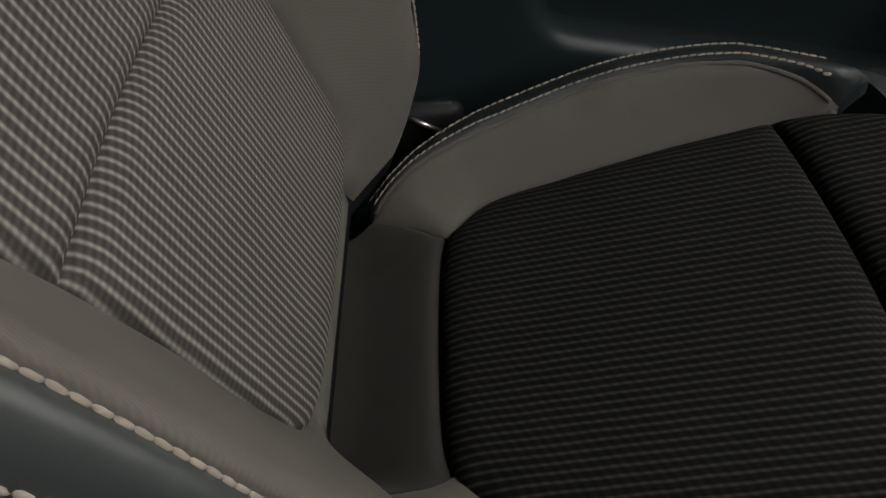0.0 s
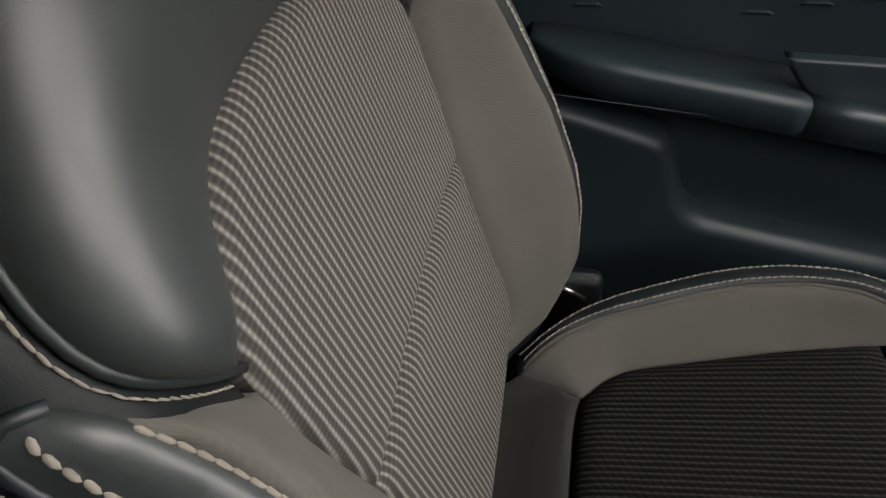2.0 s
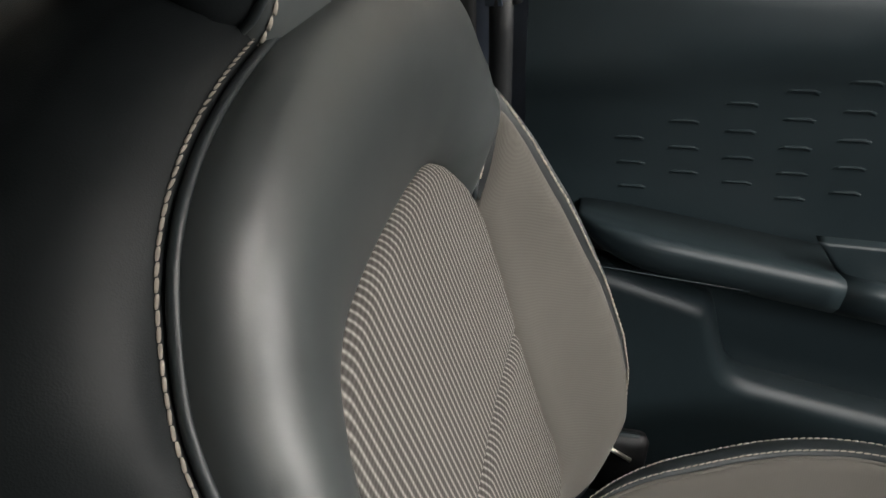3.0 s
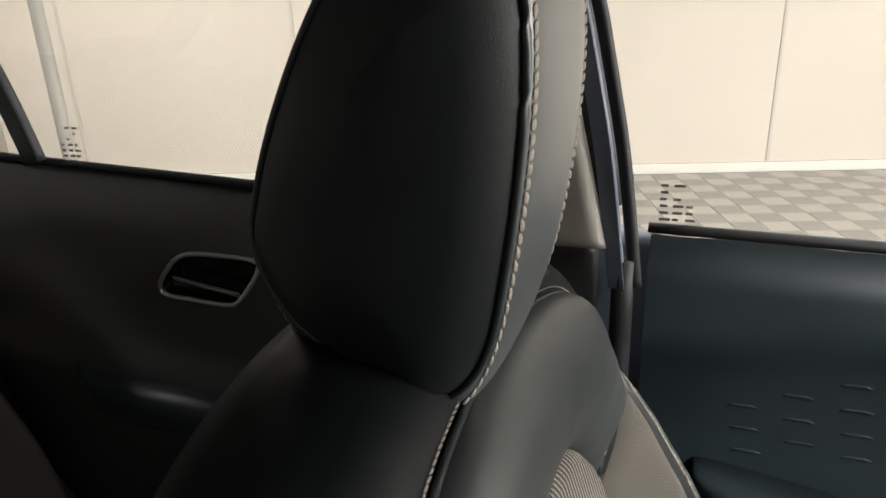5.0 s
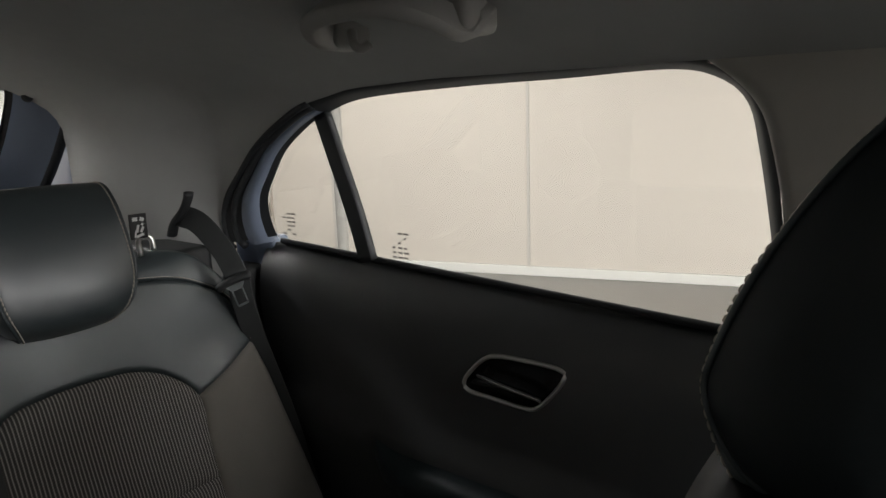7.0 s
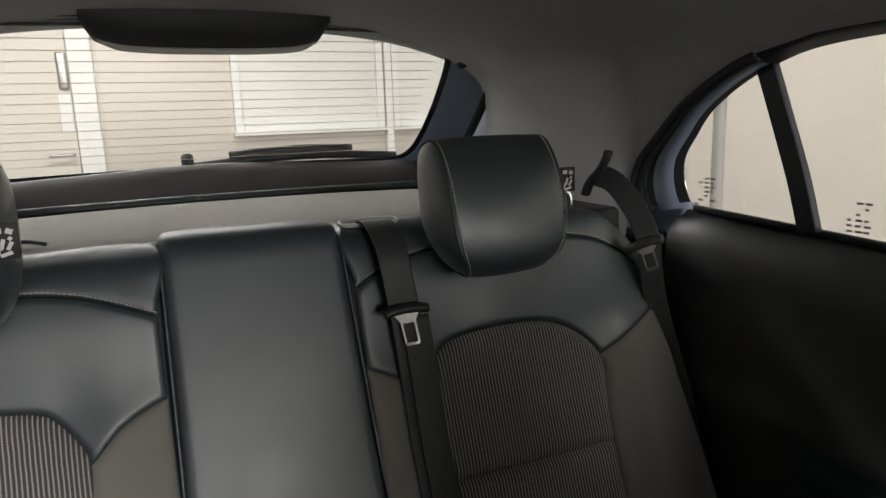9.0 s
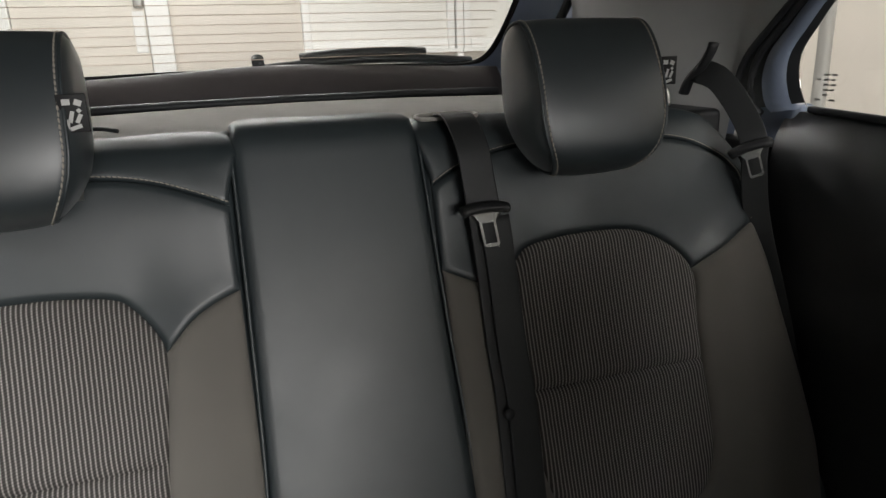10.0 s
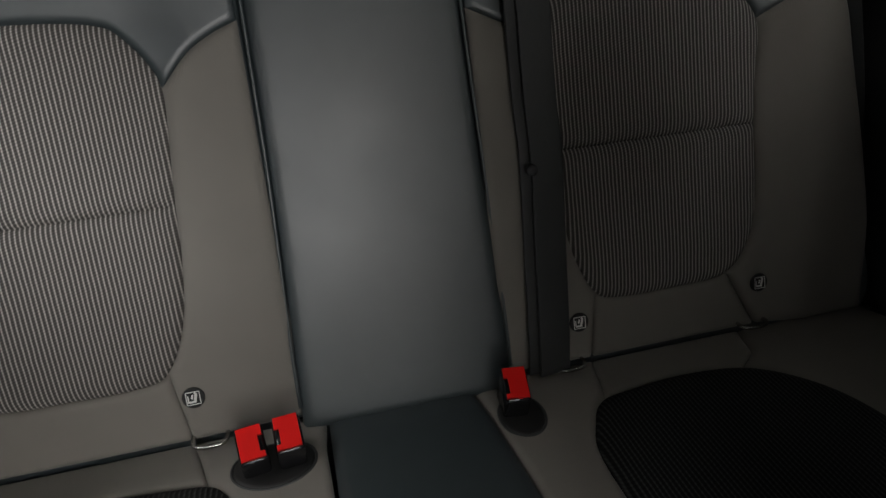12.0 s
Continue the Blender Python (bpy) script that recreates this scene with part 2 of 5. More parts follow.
def edge_distance(q, poly):
    a, b = poly, np.roll(poly, -1, axis=0)
    ab = b - a
    best = np.full(len(q), 1e9)
    for i in range(len(a)):
        d = q - a[i]
        t = np.clip((d @ ab[i]) / max(ab[i] @ ab[i], 1e-12), 0, 1)
        best = np.minimum(best, np.linalg.norm(d - t[:, None] * ab[i], axis=1))
    return best


def inside(q, poly):
    x, y = q[:, 0], q[:, 1]
    res = np.zeros(len(q), bool)
    n = len(poly)
    for i in range(n):
        x0, y0 = poly[i]
        x1, y1 = poly[(i + 1) % n]
        c = (y0 > y) != (y1 > y)
        with np.errstate(divide="ignore", invalid="ignore"):
            res ^= c & (x < (x1 - x0) * (y - y0) / (y1 - y0 if y1 != y0 else 1e-12) + x0)
    return res


from mathutils.geometry import delaunay_2d_cdt


def panel(name, poly, place, material, parent, label="", puff=0.006, reach=0.012, grid=0.012, sink=0.003, skirt=0.014, holes=(), relax=0):
    """An upholstered or moulded panel: the outline filled in the flat, laid on the surface place(u, v, h), puffed up from sunken seams, with a turned-in edge."""
    poly = np.array(poly, float)
    area = np.sum(poly[:, 0] * np.roll(poly[:, 1], -1) - np.roll(poly[:, 0], -1) * poly[:, 1])
    if area < 0:
        poly = poly[::-1]
    lo, hi = poly.min(0), poly.max(0)
    gx, gy = np.meshgrid(np.arange(lo[0], hi[0], grid), np.arange(lo[1], hi[1], grid))
    gx = gx + (np.arange(gx.shape[0]) % 2)[:, None] * grid * 0.5
    q = np.stack([gx.ravel(), gy.ravel()], axis=1)
    q = q[inside(q, poly)]
    if len(q):
        q = q[edge_distance(q, poly) > max(reach, 0.006) + grid * 0.3]
    tang = np.roll(poly, -1, axis=0) - np.roll(poly, 1, axis=0)
    tang /= np.maximum(np.linalg.norm(tang, axis=1), 1e-9)[:, None]
    inward = np.stack([-tang[:, 1], tang[:, 0]], axis=1)
    rings = []
    for k in (0.12, 0.35, 0.7, 1.0):
        r = poly + inward * reach * k
        ok = inside(r, poly)
        r = r[ok]
        if len(r):
            r = r[edge_distance(r, poly) > reach * k * 0.9]
        rings.append(r)
    pts = np.concatenate([poly, *[r for r in rings if len(r)], q])
    n = len(poly)
    for hole in holes:
        pts = pts[~inside(pts, hole) | (np.arange(len(pts)) < n)]
        pts = np.concatenate([pts[:n], pts[n:][edge_distance(pts[n:], hole) > 0.004], hole])
    edges, at = [], len(pts)
    for hole in reversed(holes):
        at -= len(hole)
        edges += [(at + i, at + (i + 1) % len(hole)) for i in range(len(hole))]
    vs, _, fs, _, _, _ = delaunay_2d_cdt([Vector(p) for p in pts], edges, [list(range(n))], 1, 1e-5)
    flat = np.array([(v.x, v.y) for v in vs])
    d = np.clip(edge_distance(flat, poly) / reach, 0, 1)
    h = puff * np.sqrt(np.clip(1 - (1 - d) ** 2, 0, 1)) - sink * (1 - d) ** 2
    verts = [Vector(place(u, v, e)) for (u, v), e in zip(flat, h)]
    faces = [tuple(f) for f in fs if len(f) >= 3]
    for hole in holes:
        mid = np.array([flat[list(f)].mean(0) for f in faces])
        faces = [f for f, gone in zip(faces, inside(mid, hole)) if not gone]
    if relax:
        co = np.array([tuple(v) for v in verts])
        near = np.zeros((len(co), len(co)), np.float32)
        for f in faces:
            for a, b in zip(f, f[1:] + f[:1]):
                near[a, b] = near[b, a] = 1
        near /= np.maximum(near.sum(1), 1)[:, None]
        free = (edge_distance(flat, poly) > 1e-5)[:, None]
        for _ in range(relax):
            co = np.where(free, 0.4 * co + 0.6 * (near @ co), co)
        verts = [Vector(p) for p in co]
    base = len(verts)
    for p in poly:
        verts.append(Vector(place(p[0], p[1], -sink)))
    for p in poly:
        verts.append(Vector(place(p[0], p[1], -sink - skirt)))
    for i in range(n):
        j = (i + 1) % n
        faces.append((base + i, base + n + i, base + n + j, base + j))
    return mesh_ob(name, verts, faces, material, parent, label)


def tube(name, pts, radius, material, parent, label="", sides=8, closed=False, flat=1.0):
    p = [Vector(q) for q in pts]
    n = len(p)
    verts, faces = [], []
    up = Vector((0, 0, 1))
    for i in range(n):
        a, b = (p[i - 1], p[(i + 1) % n]) if closed else (p[max(i - 1, 0)], p[min(i + 1, n - 1)])
        t = (b - a).normalized()
        side = t.cross(up)
        if side.length < 0.05:
            side = t.cross(Vector((1, 0, 0)))
        side.normalize()
        over = side.cross(t)
        for k in range(sides):
            w = 2 * math.pi * k / sides
            verts.append(p[i] + side * (math.cos(w) * radius) + over * (math.sin(w) * radius * flat))
    for i in range(n if closed else n - 1):
        j = (i + 1) % n
        for k in range(sides):
            m = (k + 1) % sides
            faces.append((i * sides + k, i * sides + m, j * sides + m, j * sides + k))
    if not closed:
        faces.append(tuple(reversed(range(sides))))
        faces.append(tuple(range((n - 1) * sides, n * sides)))
    return mesh_ob(name, verts, faces, material, parent, label)


def stitches(name, line, place, parent, label="pale contrast stitching", pitch=0.0075, length=0.0058, width=0.0021, h=0.001, tall=0.0011):
    """A row of separate thread stitches along a line on the surface place(u, v, h)."""
    line = rough_line(line, pitch)
    verts, faces = [], []
    rng = random.Random(len(line))
    for i in range(len(line) - 1):
        a, b = line[i], line[i + 1]
        c = (a + b) / 2
        t = (b - a) / max(np.linalg.norm(b - a), 1e-9)
        w = rng.uniform(-0.10, 0.10) + 0.10
        t = np.array([t[0] * math.cos(w) - t[1] * math.sin(w), t[0] * math.sin(w) + t[1] * math.cos(w)])
        nrm = np.array([-t[1], t[0]])
        base = len(verts)
        out = Vector(place(*c, h + 0.01)) - Vector(place(*c, h))
        side = Vector(place(*(c + nrm * 0.001), h)) - Vector(place(*(c - nrm * 0.001), h))
        ahead = Vector(place(*(c + t * 0.001), h)) - Vector(place(*(c - t * 0.001), h))
        flip = ahead.cross(side).dot(out) < 0
        first = len(faces)
        for s, k in ((-0.5, 0.35), (-0.25, 1.0), (0.25, 1.0), (0.5, 0.35)):
            m = c + t * length * s
            lift = h + tall * (k - 0.35)
            verts.append(place(*(m - nrm * width * 0.5 * k), h - 0.001))
            verts.append(place(*m, lift + tall * 0.6 * k))
            verts.append(place(*(m + nrm * width * 0.5 * k), h - 0.001))
        for s in range(3):
            o = base + s * 3
            faces += [(o, o + 3, o + 4, o + 1), (o + 1, o + 4, o + 5, o + 2)]
        faces += [(base, base + 1, base + 2), (base + 11, base + 10, base + 9)]
        if flip:
            faces[first:] = [tuple(reversed(f)) for f in faces[first:]]
    return mesh_ob(name, verts, faces, M_thread, parent, label)


def strap(name, pts, width, across, material, parent, label="", thick=0.0014, step=0.012):
    """A flat band along points; across is the band's width direction."""
    line = smooth_line(pts, step)
    across = Vector(across).normalized()
    verts, faces = [], []
    n = len(line)
    for i in range(n):
        a, b = Vector(line[max(i - 1, 0)]), Vector(line[min(i + 1, n - 1)])
        t = (b - a).normalized()
        w = (across - t * across.dot(t)).normalized()
        nn = t.cross(w)
        c = Vector(line[i])
        for s in (-0.5, -0.46, 0.46, 0.5):
            e = thick * (1.4 if abs(s) == 0.46 else 1.0)
            verts.append(c + w * width * s + nn * e)
        for s in (0.5, 0.46, -0.46, -0.5):
            verts.append(c + w * width * s - nn * thick)
    for i in range(n - 1):
        for k in range(8):
            m = (k + 1) % 8
            faces.append((i * 8 + k, i * 8 + m, i * 8 + 8 + m, i * 8 + 8 + k))
    faces += [tuple(range(7, -1, -1)), tuple(range((n - 1) * 8, n * 8))]
    return mesh_ob(name, verts, faces, material, parent, label)


def loft(name, rings, material, parent, label="", cap_start=False, cap_end=False, closed=True):
    n = len(rings[0])
    verts = [v for r in rings for v in r]
    faces = []
    for i in range(len(rings) - 1):
        for k in range(n if closed else n - 1):
            m = (k + 1) % n
            faces.append((i * n + k, i * n + m, (i + 1) * n + m, (i + 1) * n + k))
    if cap_start:
        faces.append(tuple(reversed(range(n))))
    if cap_end:
        faces.append(tuple(range((len(rings) - 1) * n, len(rings) * n)))
    return mesh_ob(name, verts, faces, material, parent, label)


def table(points):
    xs, ys = zip(*points)
    return lambda x: float(np.interp(x, xs, ys))


def ease(a, b, x):
    t = min(1.0, max(0.0, (x - a) / (b - a)))
    return t * t * (3 - 2 * t)


def mirror(pts):
    return [(-x, y) for x, y in reversed(pts)]


def offset_line(poly, dist):
    """A closed outline pushed outwards."""
    tang = np.roll(poly, -1, axis=0) - np.roll(poly, 1, axis=0)
    tang /= np.maximum(np.linalg.norm(tang, axis=1), 1e-9)[:, None]
    area = np.sum(poly[:, 0] * np.roll(poly[:, 1], -1) - np.roll(poly[:, 0], -1) * poly[:, 1])
    out = np.stack([tang[:, 1], -tang[:, 0]], axis=1) * (1 if area > 0 else -1)
    return poly + out * dist


# ---- front seat ----
SX = -0.413      # middle of the front seat
WI = table([(0.70, 0.11), (0.76, 0.124), (0.82, 0.136), (0.862, 0.138), (0.91, 0.1447), (0.963, 0.1545), (1.006, 0.162), (1.045, 0.160), (1.30, 0.165)])
HB = table([(0.69, 0.045), (0.725, 0.056), (0.76, 0.068), (0.80, 0.076), (0.84, 0.078), (0.91, 0.073), (1.0, 0.060), (1.06, 0.046), (1.11, 0.028), (1.17, 0.006), (1.22, -0.004), (1.3, -0.012)])

CREST = table([(0.68, 0.158), (0.70, 0.170), (0.725, 0.184), (0.76, 0.199), (0.79, 0.210), (0.84, 0.222), (0.88, 0.226)])


def back_height(dx, z):
    a = abs(dx)
    crest = CREST(z)
    h = HB(z) * ease(WI(z) - 0.008, crest, a)
    if a > crest - 0.014:
        h -= 22.0 * (a - crest + 0.014) ** 2
    h += 0.003 * ease(0.16, 0.215, -dx) * ease(1.06, 0.95, z)
    h += (0.014 + 0.008 * ease(0.05, 0.15, -dx)) * ease(1.12, 1.21, z) * ease(0.262, 0.215, a) - 0.02 * ease(0.76, 0.69, z)
    return h


def on_back(dx, z, h):
    """A place on the backrest: across, height of the reclined plane, and out of it."""
    e = back_height(dx, z) + h
    return (SX + dx, -0.092 - 0.31 * (z - 0.913) + 0.955 * e, z + 0.296 * e)


def front_seat():
    seat = thing("car_seat", "grey and black front car seat with ribbed cloth and pale stitching", "car seat")
    back = mesh_ob("backrest", *shell_back(), M_leather, seat, "black grained leather side and back shell")
    dome_half = [(0.160, 1.046), (0.1515, 1.064), (0.142, 1.076), (0.118, 1.100), (0.080, 1.1145), (0.0, 1.119)]
    dome = smooth_line(dome_half + mirror(dome_half)[1:])
    arch_half = [(0.160, 1.046), (0.181, 1.069), (0.201, 1.093), (0.2105, 1.107), (0.2135, 1.120), (0.2105, 1.137), (0.203, 1.155), (0.193, 1.173), (0.180, 1.192), (0.166, 1.207), (0.147, 1.219), (0.118, 1.230), (0.071, 1.239), (0.0, 1.2435)]
    left_half = [(x * (1 - 0.03 * ease(1.17, 1.12, z) * ease(1.046, 1.08, z)), z) for x, z in arch_half]
    arch = smooth_line(arch_half + mirror(left_half)[1:])
    side_hi = smooth_line([(0.160, 1.046), (0.162, 1.018), (0.156, 0.970), (0.146, 0.918)])
    side_lo = smooth_line([(0.146, 0.918), (0.139, 0.865), (0.136, 0.80), (0.127, 0.757), (0.102, 0.738), (0.05, 0.730), (0.0, 0.729)])
    flip = np.array([-1, 1])
    seam = smooth_line([(0.146, 0.918), (0.07, 0.925), (0.0, 0.927), (-0.07, 0.925), (-0.146, 0.918)])
    panel("upper_insert", join_lines(dome[::-1], side_hi, seam, (side_hi * flip)[::-1]), on_back, M_rib, back, "ribbed grey cloth insert", 0.006, 0.013, 0.011)
    panel("lower_insert", join_lines(seam[::-1], side_lo, (side_lo * flip)[::-1]), on_back, M_rib, back, "ribbed grey cloth insert", 0.006, 0.013, 0.011)
    # the yoke's skin is stretched from the insert's dome to the outer seam
    def even(line, n=96):
        d = np.concatenate([[0], np.cumsum(np.linalg.norm(np.diff(line, axis=0), axis=1))])
        at = np.linspace(0, d[-1], n)
        return np.stack([np.interp(at, d, line[:, c]) for c in (0, 1)], axis=1)
    inner_seam, outer_seam = even(dome), even(arch)
    wide = np.linalg.norm(outer_seam - inner_seam, axis=1)
    h_in = np.array([back_height(*p) for p in inner_seam])
    h_out = np.array([back_height(*p) for p in outer_seam])
    rows = []
    for t in (0, 0.0, 0.02, 0.06, 0.12, 0.2, 0.3, 0.4, 0.5, 0.6, 0.7, 0.78, 0.85, 0.90, 0.94, 0.97, 0.99, 1.0, 1.0):
        edge = -0.016 if len(rows) in (0, 18) else -0.002
        row = []
        for a, b, ha, hb, w in zip(inner_seam, outer_seam, h_in, h_out, wide):
            q = a + (b - a) * t
            e = ha + (hb - ha) * t + edge + min(0.032, 0.33 * w) * max(0.0, math.sin(math.pi * t ** 1.6)) ** 0.42
            row.append(Vector((SX + q[0], -0.092 - 0.31 * (q[1] - 0.913) + 0.955 * e, q[1] + 0.296 * e)))
        rows.append(row)
    loft("yoke", rows, M_yoke, back, "smooth charcoal vinyl shoulder panel", closed=False)
    one = np.array([1, 1])
    for s in (one, flip):
        low = smooth_line([(0.1612, 1.031), (0.166, 1.035), (0.182, 1.055), (0.199, 1.0765), (0.2140, 1.093), (0.2205, 1.104)])
        stitch1 = smooth_line([(0.2205, 1.104), (0.2175, 1.083), (0.2165, 1.05), (0.2160, 1.0), (0.2160, 0.95), (0.2180, 0.90), (0.2165, 0.86), (0.2080, 0.80), (0.196, 0.755), (0.180, 0.715)])
        foot = rough_line([(0.180, 0.715), (0.155, 0.698), (0.115, 0.693), (0.102, 0.738)])
        inner = join_lines(side_hi, side_lo)
        inner = inner[(inner[:, 0] >= 0.102) & (inner[:, 1] < 1.028)]
        panel("bolster", join_lines(low, stitch1, foot, inner[::-1]) * s, on_back, M_grey, back, "grey twill side bolster", 0.006, 0.012, 0.010)
        outer = smooth_line([(0.2205, 1.104), (0.227, 1.119), (0.238, 1.122), (0.2418, 1.105), (0.2415, 1.06), (0.2420, 1.0), (0.2420, 0.95), (0.2365, 0.90), (0.2290, 0.86), (0.2165, 0.80), (0.2015, 0.75), (0.180, 0.715)])
        panel("edging", join_lines(stitch1, outer[::-1]) * s, on_back, M_yoke, back, "charcoal vinyl edging band", 0.009, 0.012, 0.008)
        stitches("stitching", (stitch1[:-3] + np.array([0.0032, 0])) * s, on_back, back, h=0.0062, pitch=0.0058, length=0.0054, width=0.0020, tall=0.0007)
        seen = outer[outer[:, 1] > 0.85]
        stitches("stitching", (seen[4:] - np.array([0.0042, 0])) * s, on_back, back, h=0.0066, pitch=0.0058, length=0.0054, width=0.0017, tall=0.0006)
        piping = [on_back(x * s[0], z, -0.001) for x, z in outer[2:-3]]
        tube("piping", piping, 0.0024, M_vinyl, back)
        stitches("stitching", (seen[4:] + np.array([0.0030, 0])) * s, on_back, back, h=-0.0030, pitch=0.0058, length=0.0054, width=0.0017, tall=0.0006)
    strip = rough_line([(0.100, 0.733), (0.05, 0.725), (0.0, 0.724), (-0.05, 0.725), (-0.100, 0.733)])
    under = rough_line([(-0.112, 0.695), (0.112, 0.695)])
    panel("lower_strip", join_lines(strip, under), on_back, M_grey, back, "grey twill strip", 0.003, 0.010, 0.012)
    # seams round the yoke: a piping tube with stitches behind it
    ring = [on_back(x, z, 0.0) for x, z in arch]
    tube("piping", ring, 0.0026, M_vinyl, back)
    stitches("stitching", offset_open(arch, 0.0052)[2:-2], on_back, back, h=-0.0012, pitch=0.0050, length=0.0047, width=0.0010, tall=0.0004)
    # small woven tag in the outer edge seam
    tag = [on_back(-0.249, 1.045 + 0.030 * k, -0.003) for k in (0, 0.5, 1)]
    strap("tag", tag, 0.010, (0.3, 1, 0), M_grey, back, "small grey woven seam tag", 0.0012)
    return seat


def offset_open(line, dist):
    t = np.gradient(line, axis=0)
    t /= np.linalg.norm(t, axis=1)[:, None]
    n = np.stack([t[:, 1], -t[:, 0]], axis=1)
    c = line.mean(0)
    if np.sum((line - c) * n) < 0:
        n = -n
    return line + n * dist


def shell_back():
    """The leather shell: the front outline carried back to a rounded rear."""
    half = [(0.0, 0.680), (0.10, 0.680), (0.160, 0.690), (0.196, 0.722), (0.216, 0.760), (0.231, 0.81), (0.244, 0.87), (0.252, 0.92), (0.254, 1.0), (0.254, 1.06), (0.252, 1.10), (0.243, 1.133), (0.229, 1.163), (0.210, 1.193), (0.187, 1.216), (0.155, 1.234), (0.110, 1.248), (0.06, 1.256), (0.0, 1.258)]
    line = smooth_line(half + mirror(half)[1:-1], 0.012, True)
    rings = []
    swell = np.array([ease(1.02, 1.20, v) for u, v in line])[:, None]
    unit = offset_line(line, 1.0) - line
    for push, more, deep in ((-0.085, 0, 0.001), (-0.065, 0, 0.0), (-0.045, 0, -0.001), (-0.030, 0, -0.001), (-0.014, 0, -0.001), (-0.004, 0.0, 0.0), (0.002, 0.006, 0.008), (0.005, 0.014, 0.020), (0.006, 0.021, 0.035)):
        o = line + unit * (push + more * swell)
        rings.append([Vector(on_back(u, v, -0.0035 - deep)) if deep < 0.007 else Vector(on_back(b[0], b[1], -0.0035 - deep)) + (Vector((SX + u, 0, v)) - Vector((SX + b[0], 0, b[1]))) for (u, v), b in zip(o, line)])
    for push, more, level in ((0.005, 0.036, -0.072), (-0.002, 0.038, -0.098), (-0.018, 0.026, -0.120), (-0.055, 0.0, -0.130), (-0.10, 0.0, -0.134)):
        o = line + unit * (push + more * swell) if push > -0.05 else (line - line.mean(0)) * (1 + push * 4.2) + line.mean(0)
        rings.append([Vector((SX + u, -0.092 - 0.31 * (v - 0.913) + 0.955 * level, v + 0.296 * level)) for (u, v) in o])
    n = len(line)
    verts = [v for r in rings for v in r]
    faces = []
    for i in range(len(rings) - 1):
        for k in range(n):
            m = (k + 1) % n
            faces.append((i * n + k, i * n + m, (i + 1) * n + m, (i + 1) * n + k))
    faces.append(tuple(range((len(rings) - 1) * n, len(rings) * n)))
    return verts, faces


CUSHION_IN = table([(-0.05, 0.09), (0.02, 0.100), (0.078, 0.131), (0.145, 0.145), (0.23, 0.157), (0.316, 0.164), (0.5, 0.165)])
CUSHION_CREST = table([(-0.05, 0.112), (-0.02, 0.126), (0.01, 0.143), (0.045, 0.165), (0.10, 0.185), (0.17, 0.204), (0.235, 0.211), (0.28, 0.208), (0.32, 0.196), (0.367, 0.176), (0.5, 0.17)])
CUSHION_TOP = table([(-0.05, 0.026), (0.0, 0.040), (0.08, 0.049), (0.2, 0.050), (0.30, 0.044), (0.36, 0.030), (0.45, 0.0)])


def cushion_height(x, y):
    d = x - (-0.395)
    a = abs(d)
    low, crest = CUSHION_IN(y), CUSHION_CREST(y)
    drop = 12.0 * max(0.0, a - crest - 0.004) ** 2
    return CUSHION_TOP(y) * ease(low, crest, a) - drop - 0.05 * ease(0.40, 0.50, y) - 0.02 * ease(0.03, -0.05, y)


def on_cushion(x, y, h):
    e = cushion_height(x, y) + h
    return (x, y - 0.2 * e, 0.672 + 0.207 * (y - 0.041) + 0.98 * e)


